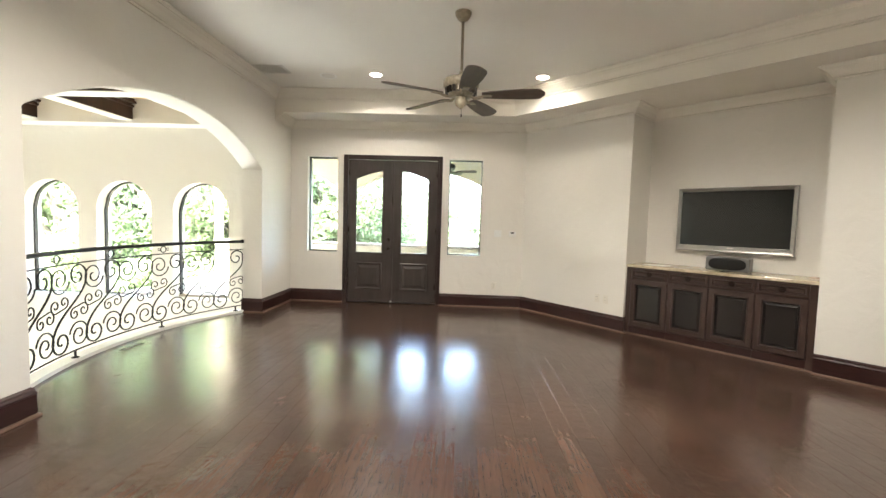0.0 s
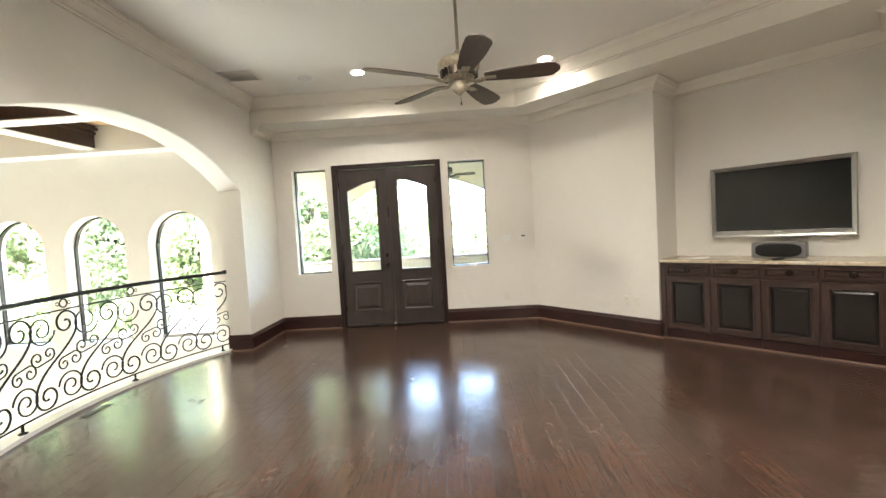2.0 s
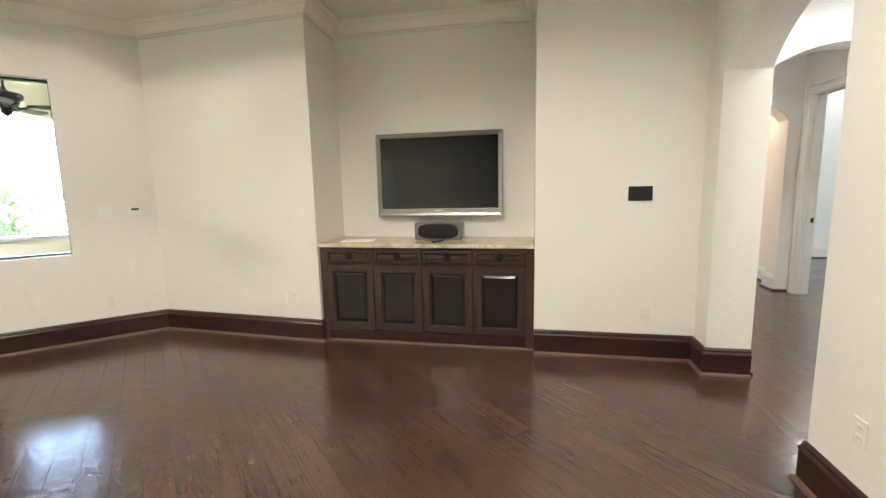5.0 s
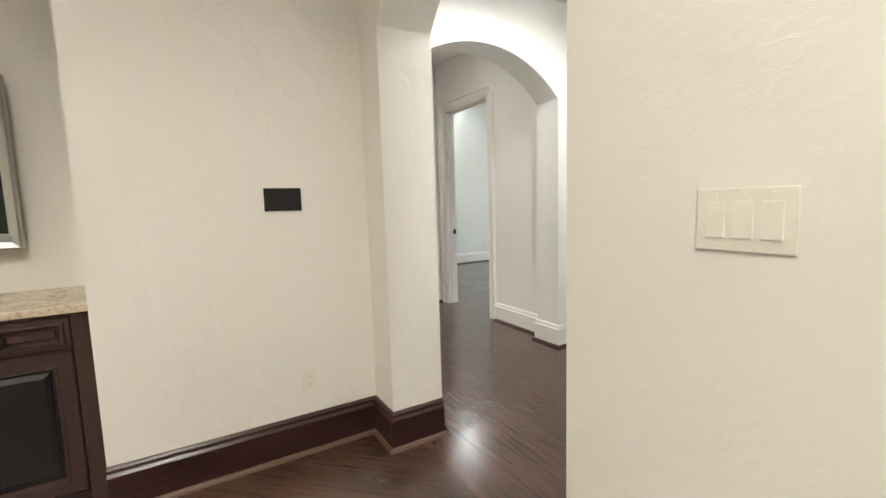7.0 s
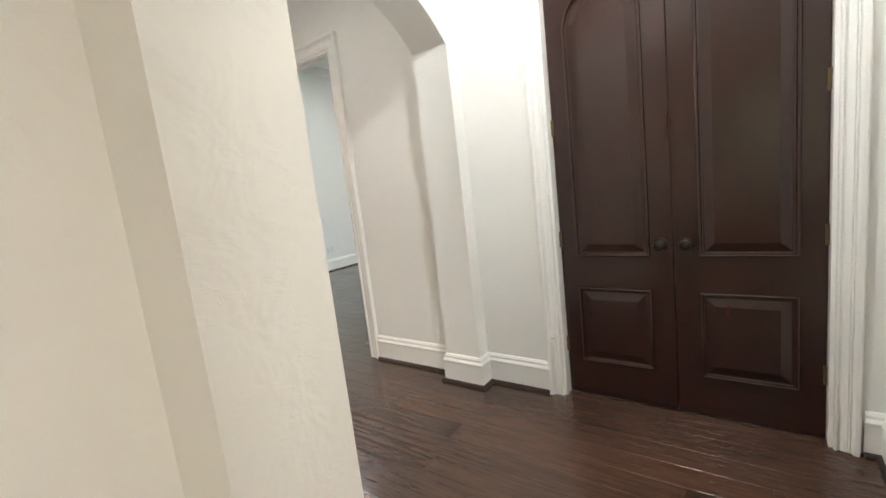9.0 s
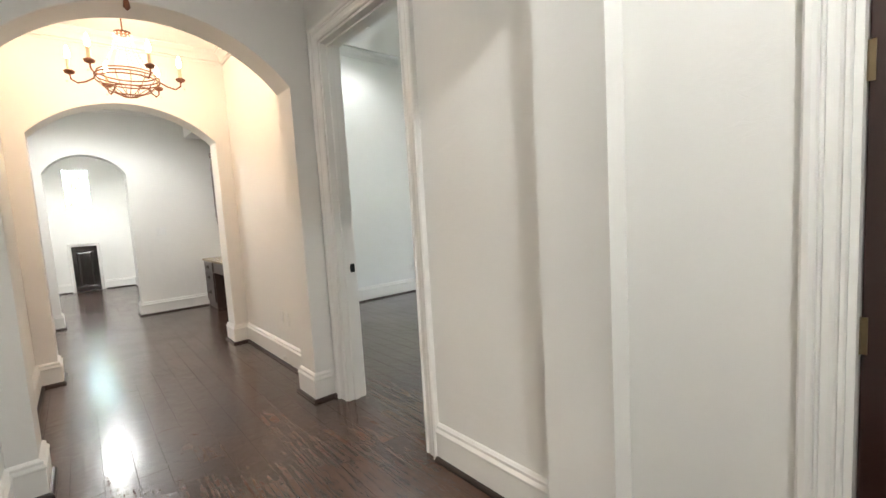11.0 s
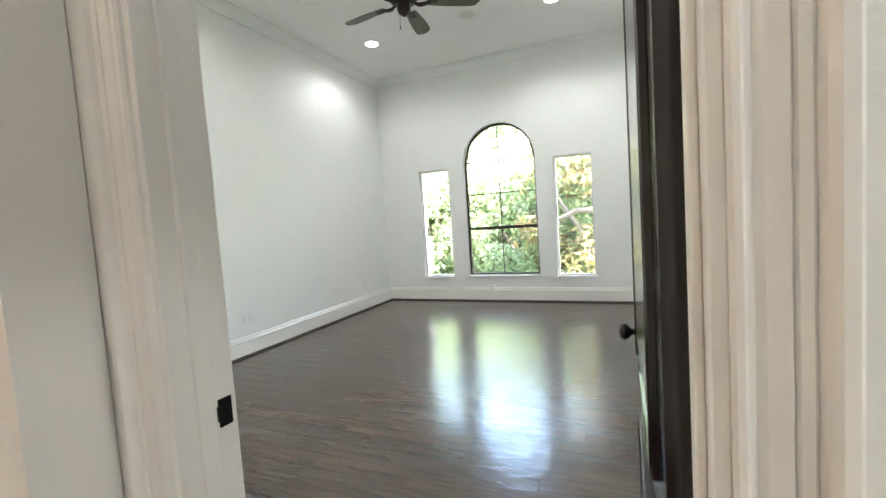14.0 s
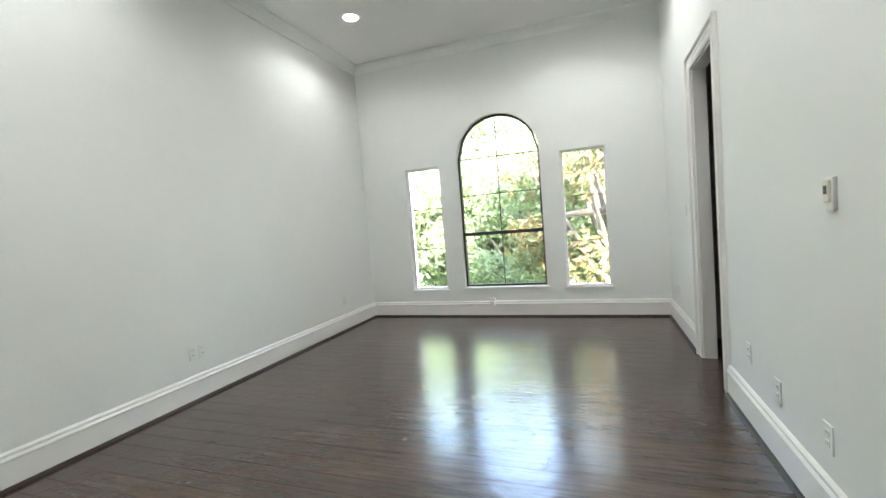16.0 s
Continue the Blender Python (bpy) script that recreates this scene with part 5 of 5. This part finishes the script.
for k in range(6):
    a = 2 * math.pi * (k + 0.3) / 6
    c, s = math.cos(a), math.sin(a)
    bm = bmesh.new()
    tube(bm, [(r * c, r * s, z) for r, z in ((0.2, -0.62), (0.25, -0.65), (0.3, -0.665), (0.335, -0.64), (0.34, -0.6))], 0.006, 6)
    arm = part("arm", bm, M["copper"], ch)
    part("candle_cup", lathem([(0.006, -0.61), (0.028, -0.6), (0.034, -0.585), (0.02, -0.575)], 16, Matrix.Translation((0.34 * c, 0.34 * s, 0))), M["copper"], arm)
    part("candle", lathem([(0.012, -0.58), (0.012, -0.5)], 12, Matrix.Translation((0.34 * c, 0.34 * s, 0))), M["candle"], arm)
    part("bulb", lathem([(0.005, -0.5), (0.013, -0.485), (0.016, -0.465), (0.01, -0.435), (0.002, -0.41)], 14, Matrix.Translation((0.34 * c, 0.34 * s, 0))), M["bulb"], arm, "glowing flame bulb", True)
    bmd = bmesh.new()
    bmesh.ops.create_icosphere(bmd, subdivisions=1, radius=0.008, matrix=Matrix.Translation((0.36 * c, 0.36 * s, -0.655)))
    part("drop", bmd, M["crystal"], arm)
cl = new("chandelier_lamp", bpy.data.lights.new("chandelier_lamp", "POINT"))
cl.data.energy, cl.data.color, cl.data.shadow_soft_size = 0.26, (1.0, 0.73, 0.58), 0.3
cl.location = (9.52, -1.73, 2.62)
bc = thing("cable_clip", pose(9.284, YH + 0.026, 0.07), "small white cable clip on the corridor baseboard", "clip")
part("base", boxm(-0.03, 0.03, 0.0, 0.008, -0.012, 0.012, bevel=0.003), M["plate_white"], bc)
part("hook", boxm(-0.012, 0.02, 0.006, 0.024, -0.006, 0.008, bevel=0.003), M["plate_white"], bc)
pc = thing("pull_cord", pose(7.55, -1.55, 3.02), "thin attic pull cord with a wooden bob", "pull cord")
bm = bmesh.new()
tube(bm, [(0, 0, 0), (0.002, 0, -0.85)], 0.0018, 5)
part("cord", bm, M["copper"], pc)
part("bob", lathem([(0.003, -0.9), (0.012, -0.89), (0.01, -0.87), (0.004, -0.85)], 12), M["copper"], pc)

# ---- study past the corridor ----
wd = M["cabinet"]
for x0, x1 in ((10.9, 11.35), (12.6, 13.13)):
    pd = thing("desk_pedestal", pose((x0 + x1) / 2, -3.39, 0), "dark desk pedestal with drawers", "cabinet", "desk cabinets")
    w = (x1 - x0) / 2
    part("body", boxm(-w, w, 0.0, 0.57, 0.0, 0.72), wd, pd)
    for z0, z1 in ((0.1, 0.38), (0.39, 0.55), (0.56, 0.705)):
        dr = part("drawer", boxm(-w + 0.015, w - 0.015, 0.57, 0.588, z0, z1, bevel=0.003), wd, pd)
        knob(dr, 0, 0.588, (z0 + z1) / 2, 1, M["bronze"], 0.012, 0.022)
ap = thing("desk_apron", pose(0, 0, 0), "dark desk apron drawer over the kneehole", "cabinet", "desk cabinets")
part("front", boxm(11.352, 12.598, -2.835, -2.815, 0.56, 0.715, bevel=0.003), wd, ap)
dt = thing("desk_worktop", pose(0, 0, 0.722), "beige granite slab on the dark desk cabinets", "worktop")
part("slab", boxm(10.88, 13.145, -3.395, -2.785, 0, 0.034, bevel=0.005), M["granite"], dt)
uc = thing("wall_cabinet", pose(0, 0, 0), "dark upper cabinet with a crown over the desk", "cabinet")
part("body", boxm(11.0, 13.14, -3.395, -3.08, 1.24, 2.33), wd, uc)
part("cornice", boxm(10.96, 13.145, -3.395, -3.04, 2.33, 2.40, bevel=0.012), wd, uc)
for k in range(4):
    x0 = 11.01 + k * 0.57
    dd = part("door", boxm(x0, x0 + 0.555, -3.08, -3.06, 1.26, 2.31, bevel=0.003), wd, uc)
    part("panel", raised_panel(x0 + 0.06, x0 + 0.495, 1.33, 2.24, 0, -3.06, 1, 0.03), wd, dd)
struct(link("bulkhead", boxm(12.3, 13.14, -3.395, -2.72, 2.62, 3.02), M["plaster_white"]), "white bulkhead over the desk", "wall")
bk = thing("bookcase", pose(0, 0, 0), "white built-in bookcase with empty shelves", "bookcase")
part("back", boxm(10.95, 13.1, -0.65, -0.63, 0.0, 2.6), M["trim"], bk)
for x in (10.95, 11.68, 12.42, 13.06):
    part("upright", boxm(x, x + 0.03, -0.96, -0.65, 0.0, 2.6, bevel=0.002), M["trim"], bk)
for x in (10.98, 11.71, 12.45):
    for z in (0.2, 0.62, 1.0, 1.38, 1.76, 2.14, 2.55):
        part("shelf", boxm(x, x + 0.70 if x < 12 else 13.06, -0.95, -0.65, z, z + 0.028, bevel=0.002), M["trim"], bk)
part("plinth", boxm(10.95, 13.1, -0.975, -0.96, 0.0, 0.2, bevel=0.003), M["trim"], bk)
part("cornice", boxm(10.92, 13.12, -1.0, -0.63, 2.6, 2.68, bevel=0.012), M["trim"], bk)
ad = thing("door_5", MY @ pose(0, -17.5, 0), "low dark closed attic door in a white casing", "door", "", "structure")
part("leaf", boxm(-1.62, -1.2, 0.004, 0.03, 0.01, 0.97, bevel=0.003), M["bed_door"], ad)
part("panel", raised_panel(-1.56, -1.26, 0.1, 0.88, 0, 0.03, 1, 0.03), M["bed_door"], ad)
casing("door_casing", MY @ pose(0, -17.5, 0), -1.63, -1.19, 0.98, 0, 1, 0.06)

# ---- lamps of the place, and unseen ones added for fill ----
L1, L2 = (3.33, 4.98), (4.92, 3.43)
# the two after L1 and L2 are unseen, added to fill the loft
for (x, y), power in ((L1, 1.1), (L2, 0.25), ((1.3, 2.0), 3.8), ((3.0, 0.7), 2.5)):
    recessed_light(x, y, H1, True, power)
# only the first is known; the other three are added to even the bedroom's light
for x, y, power in ((10.36, -7.15, 0.45), (10.36, -4.32, 0.6), (8.05, -7.18, 0.9), (8.05, -4.32, 1.0)):
    recessed_light(x, y, HB, False, power)
recessed_light(5.2, -1.8, 3.02, False, 1.4)
recessed_light(7.2, -1.7, 3.02, False, 0.08)
# these two are unseen, added to brighten the study and the room past it
recessed_light(11.8, -1.5, 3.02, False, 1.9)
recessed_light(15.3, -1.5, 3.02, False, 2.6)
# added area lamp that brightens the stair hall, out of sight from the loft
entry = new("tower_fill", bpy.data.lights.new("tower_fill", "AREA"))
entry.data.shape, entry.data.size, entry.data.size_y, entry.data.energy, entry.data.color = "RECTANGLE", 4.6, 1.2, 11.0, (0.95, 1.0, 0.97)
entry.matrix_world = look(uvw(-6.0, TV0 - 0.03, -2.75), uvw(-6.0, 3.0, -1.2))

# ---- outdoors ----
GZ = -3.9
gm = bmesh.new()
bmesh.ops.create_grid(gm, x_segments=40, y_segments=40, size=900)
for v in gm.verts:
    v.co.z = GZ + 0.15 * noise.noise(v.co * 0.05)
tagged(link("ground", gm, M["grass"]), "lawn and gardens reaching to the horizon", "ground", "", "structure")
struct(link("house_roof", boxm(-12, 19, -8.7, 8.5, 4.1, 4.3), M["roof"]), "roof over the house", "roof")


def leaf_cloud(bm, rnd, centre, radius, count, size, flat=0.8):
    for _ in range(count):
        while True:
            p = Vector((rnd.uniform(-1, 1), rnd.uniform(-1, 1), rnd.uniform(-1, 1)))
            if 0.15 < p.length < 1:
                break
        p = p * (0.55 + 0.45 * rnd.random())
        c = Vector(centre) + Vector((p.x * radius, p.y * radius, p.z * radius * flat))
        n = Vector((rnd.gauss(0, 1), rnd.gauss(0, 1), rnd.gauss(0.6, 1))).normalized()
        a = n.orthogonal().normalized()
        a.rotate(Matrix.Rotation(rnd.uniform(0, 6.28), 3, n))
        b = n.cross(a)
        s = size * rnd.uniform(0.6, 1.3)
        pts = [c - a * s, c + b * s * 0.42 + n * s * 0.12, c + a * s, c - b * s * 0.42 + n * s * 0.12]
        bm.faces.new([bm.verts.new(q) for q in pts])


def tree(seed, m, height, spread, mat, leaves, size, label):
    rnd = random.Random(seed)
    t = thing("tree", m, label, "tree", "garden trees")
    bm = bmesh.new()
    trunk_h = height * 0.5
    tube(bm, [(0, 0, 0), (0.1, 0.05, trunk_h * 0.5), (0.05, 0.15, trunk_h), (0.1, 0.1, height * 0.8)], height * 0.03, 8, 0.3)
    cents = []
    for k in range(20):
        a = k * 2.399 + rnd.uniform(-0.3, 0.3)
        r = spread * rnd.uniform(0.3, 0.85)
        z = height * rnd.uniform(0.2, 0.95)
        r *= 1.0 - 0.55 * max(0, (z / height - 0.6) / 0.4)
        c = (r * math.cos(a), r * math.sin(a), z)
        cents.append(c)
        st = (0.05, 0.1, height * rnd.uniform(0.28, 0.6))
        tube(bm, [st, ((st[0] + c[0]) * 0.5, (st[1] + c[1]) * 0.5, (st[2] + c[2]) * 0.5 + 0.2), c], height * 0.011, 5, 0.3)
    part("trunk", bm, M["bark"], t, "", True)
    bm = bmesh.new()
    for c in cents:
        leaf_cloud(bm, rnd, c, spread * rnd.uniform(0.28, 0.45), leaves // 20, size)
    part("crown", bm, mat, t)
    return t


TA = tree(1, Matrix.Translation(uvw(-6.8, 13.5, GZ)), 8.0, 3.2, M["leaf_a"], 10000, 0.11, "leafy broad garden tree with bright green leaves")
TB = tree(2, Matrix.Translation(uvw(-9.6, 14.0, GZ)), 9.0, 3.4, M["leaf_b"], 10000, 0.115, "tall garden tree with deep green leaves")
TC = tree(3, Matrix.Translation((7.5, -13.0, GZ)), 9.0, 2.6, M["leaf_c"], 4200, 0.12, "magnolia tree with green and brown leathery leaves")
rnd = random.Random(11)
for u, v, s, src in ((-4.2, 14.5, 0.95, TB), (-8.2, 17.5, 1.25, TB), (-12.2, 13.0, 1.0, TA), (-15, 14.5, 1.1, TB), (-18, 17, 1.2, TA), (-21, 19.5, 1.25, TB), (-14.2, 18.2, 1.3, TB), (-17, 22.5, 1.35, TA), (-24, 17, 1.3, TA), (-20, 13.5, 1.15, TB), (-3.2, 19, 0.73, TA), (-0.6, 18.5, 0.70, TB), (2.5, 19.5, 0.75, TA), (0.9, 21, 0.68, TB), (-5.6, 18.0, 1.3, TA), (-11.2, 18.5, 1.3, TA), (-12.5, 15.5, 1.1, TA), (-2.0, 21.0, 0.6, TA), (1.5, 24.0, 0.81, TB), (-5.5, 23, 0.8, TA), (5.5, 23.0, 0.81, TA), (-0.5, 30, 0.94, TB),
                     (3.6, 31, 0.86, TA), (9.0, 30, 0.98, TB), (-9, 25, 0.95, TB), (-16, 20, 1.1, TA), (-14, 27, 1.2, TB), (6.5, 38, 0.9, TA), (-4, 40, 1.0, TB), (1.5, 43, 0.95, TA), (12, 42, 1.1, TB), (-11, 38, 1.2, TA), (-10.9, 15.2, 1.0, TA), (-7.6, 15.4, 0.95, TA), (-5.3, 15.6, 1.0, TA), (-13.6, 16.6, 1.1, TA), (-8.6, 11.6, 0.5, TA), (-7.0, 11.3, 0.48, TA), (-9.9, 11.9, 0.55, TB), (-5.7, 11.4, 0.5, TA), (-11.2, 12.0, 0.6, TA)):
    copy_thing(src, MUV @ Matrix.Translation((u, v, GZ)) @ Matrix.Rotation(rnd.uniform(0, 6.28), 4, "Z") @ Matrix.Scale(s, 4))
for x, y, s, src in ((12.6, -15.5, 0.9, TA), (6.0, -18.5, 1.1, TA), (9.6, -21, 1.15, TA), (13.5, -18, 1.2, TA), (11, -22, 1.4, TB), (4.0, -14.0, 1.0, TA), (16, -14, 1.1, TB), (24, -1.5, 1.1, TA), (23, -6, 1.1, TB), (9.6, -14.6, 0.85, TA), (11.4, -17.0, 1.0, TA), (8.0, -16.2, 1.0, TA), (14.2, -14.6, 1.0, TA), (12.9, -20.5, 1.3, TA)):
    copy_thing(src, Matrix.Translation((x, y, GZ)) @ Matrix.Rotation(rnd.uniform(0, 6.28), 4, "Z") @ Matrix.Scale(s, 4))
fw = bmesh.new()
rnd = random.Random(21)
for k in range(90):
    a = k / 90 * 2 * math.pi
    d = rnd.uniform(85, 120)
    leaf_cloud(fw, rnd, (d * math.cos(a), d * math.sin(a), GZ + rnd.uniform(2.5, 4.5)), rnd.uniform(5, 8), 170, 0.8, 0.75)
tagged(link("far_woods", fw, M["leaf_b"]), "line of far trees at the horizon", "woods", "", "stuff")

# covered balcony beyond the double door
struct(link("balcony_floor", boxm(-6.0, 4.0, V0 + 0.25, 10.75, -0.3, -0.02), M["stone"], MUV), "pale stone balcony floor", "floor")
struct(link("balcony_parapet", boxm(-6.0, 4.0, 10.5, 10.7, -0.02, 0.78, bevel=0.02), M["stucco"], MUV), "low stucco balcony wall", "wall")
struct(link("parapet_cap", boxm(-6.0, 4.0, 10.44, 10.76, 0.78, 0.84, bevel=0.015), M["stone"], MUV), "stone cap of the balcony wall", "trim")
wall("balcony_arcade", "x", -6.0, 4.0, 10.48, 10.72, 0.84, 3.4, [(-5.9, -2.82, 0.84, 2.1, 0.55), (-2.54, 0.95, 0.84, 2.1, 0.55), (1.25, 3.9, 0.84, 2.1, 0.55)], M["stucco"], "stucco arcade of the covered balcony", MUV)
struct(link("balcony_ceiling", boxm(-6.0, 4.0, V0 + 0.25, 10.8, 3.1, 3.2), M["crown"], MUV), "cream balcony ceiling", "ceiling")
nb = thing("house", Matrix.Translation((9.2, -27.0, GZ)), "rose brick neighbouring house with a tiled roof behind trees", "house")
part("wall", boxm(-5, 5, -4, 4, 0, 4.6), M["house"], nb)
bm = bmesh.new()
prism(bm, [(-5.4, -4.4), (5.4, -4.4), (5.4, 4.4), (-5.4, 4.4)], 4.6, 6.8)
for v in bm.verts:
    if v.co.z > 5:
        v.co.x *= 0.45
        v.co.y *= 0.05
part("roof", bm, M["roof"], nb)
for x in (-3, 0, 3):
    w = part("window", boxm(x - 0.5, x + 0.5, 4.0, 4.03, 1.6, 3.1), M["window_white"], nb)
    part("pane", boxm(x - 0.42, x + 0.42, 4.03, 4.04, 1.68, 3.02), M["screen"], w)

# ---- planks ----
def clip(poly, a, b):
    """The part of a convex polygon left of the line a to b."""
    out = []
    for i, p in enumerate(poly):
        q = poly[(i + 1) % len(poly)]
        sp = (b[0] - a[0]) * (p[1] - a[1]) - (b[1] - a[1]) * (p[0] - a[0])
        sq = (b[0] - a[0]) * (q[1] - a[1]) - (b[1] - a[1]) * (q[0] - a[0])
        if sp >= 0:
            out.append(p)
        if (sp > 0 > sq) or (sp < 0 < sq):
            t = sp / (sp - sq)
            out.append((p[0] + t * (q[0] - p[0]), p[1] + t * (q[1] - p[1])))
    return out


def plank_data(pts, verts, faces):
    n, k = len(pts), len(verts)
    cx, cy = sum(p[0] for p in pts) / n, sum(p[1] for p in pts) / n

    def inn(p, d):
        dx, dy = cx - p[0], cy - p[1]
        return (p[0] + d * (1 if dx > 0 else -1), p[1] + d * (1 if dy > 0 else -1))

    verts += [(p[0], p[1], -0.02) for p in pts] + [(p[0], p[1], -0.0007) for p in pts] + [(*inn(p, 0.0011), 0.0) for p in pts]
    for i in range(n):
        j = (i + 1) % n
        faces += [(k + i, k + j, k + n + j, k + n + i), (k + n + i, k + n + j, k + 2 * n + j, k + 2 * n + i)]
    faces.append(tuple(k + 2 * n + i for i in range(n)))


def area(p):
    return 0.5 * abs(sum(p[i][0] * p[(i + 1) % len(p)][1] - p[(i + 1) % len(p)][0] * p[i][1] for i in range(len(p))))


def planks(floor_ob, regions, along_v, width, mat, seed, near, limit):
    """Boards along local y (or x), cut to the convex regions; near(cx, cy): whether a board is an object of its own."""
    rnd = random.Random(seed)
    rest_v, rest_f, made = [], [], 0
    xs = [p[0] for r in regions for p in r]
    ys = [p[1] for r in regions for p in r]
    c0, c1, l0, l1 = (min(xs), max(xs), min(ys), max(ys)) if along_v else (min(ys), max(ys), min(xs), max(xs))
    row = c0
    while row < c1:
        s = l0 - rnd.random() * 1.6
        while s < l1:
            e = s + rnd.choice((1.1, 1.5, 1.8, 2.1))
            a, b, c, d = row + 0.0003, row + width - 0.0003, s + 0.0003, e - 0.0003
            rect = [(a, c), (b, c), (b, d), (a, d)] if along_v else [(c, a), (d, a), (d, b), (c, b)]
            for r in regions:
                p = rect
                for i in range(len(r)):
                    p = clip(p, r[i], r[(i + 1) % len(r)])
                    if len(p) < 3:
                        break
                if len(p) < 3 or area(p) < 0.004:
                    continue
                cx, cy = sum(q[0] for q in p) / len(p), sum(q[1] for q in p) / len(p)
                if made < limit and near(cx, cy):
                    v, f = [], []
                    plank_data(p, v, f)
                    me = bpy.data.meshes.new("plank")
                    me.from_pydata(v, [], f)
                    me.materials.append(mat)
                    ob = new("plank", me)
                    ob.parent = floor_ob
                    made += 1
                else:
                    plank_data(p, rest_v, rest_f)
            s = e
        row += width
    if rest_v:
        me = bpy.data.meshes.new("far_planks")
        me.from_pydata(rest_v, [], rest_f)
        me.materials.append(mat)
        ob = new("far_planks", me)
        ob.parent = floor_ob
        tagged(ob, "dark stained oak boards", "", "", "stuff")


def inv(p):
    q = MUV.inverted() @ Vector((p[0], p[1], 0))
    return (q.x, q.y)


bm = bmesh.new()
loft = [(-2.93, -3.94), inv((6.4, -0.79)), inv((6.4, 4.0)), (1.75, 7.35), (-2.93, 7.35)]
prism(bm, loft, -0.3, -0.021)
fl = struct(link("floor_loft", bm, M["subfloor"], MUV), "glossy dark stained oak plank floor", "floor")
bow = [(-2.93, 2.79), (-2.93, 6.2)] + [rail_uv(1 - k / 8, 0.0) for k in range(17)]
planks(fl, [loft, bow], True, 0.135, M["floor_loft"], 3, lambda x, y: -3.6 < x < 6.0 and y > 0.5 - 0.2 * x, 300)
rooms = (("floor_hall", "glossy reddish dark oak plank floor of the hall", [(4.1, 17.6, -2.70, -0.79), (11.14, 13.3, -3.45, -2.70)], 5),
         ("floor_bedroom", "glossy grey-brown oak plank floor of the bedroom", [(7.1, 11.14, -8.48, -2.70), (5.5, 7.1, -7.55, -5.65)], 6))
for nm, lab, rects, seed in rooms:
    bm = bmesh.new()
    for r in rects:
        box(bm, r[0], r[1], r[2], r[3], -0.3, -0.021)
    fh = struct(link(nm, bm, M["subfloor"]), lab, "floor")
    planks(fh, [[(r[0], r[2]), (r[1], r[2]), (r[1], r[3]), (r[0], r[3])] for r in rects], False, 0.135, M[nm], seed, lambda x, y: x < 10.9 and y > -7.9, 300)
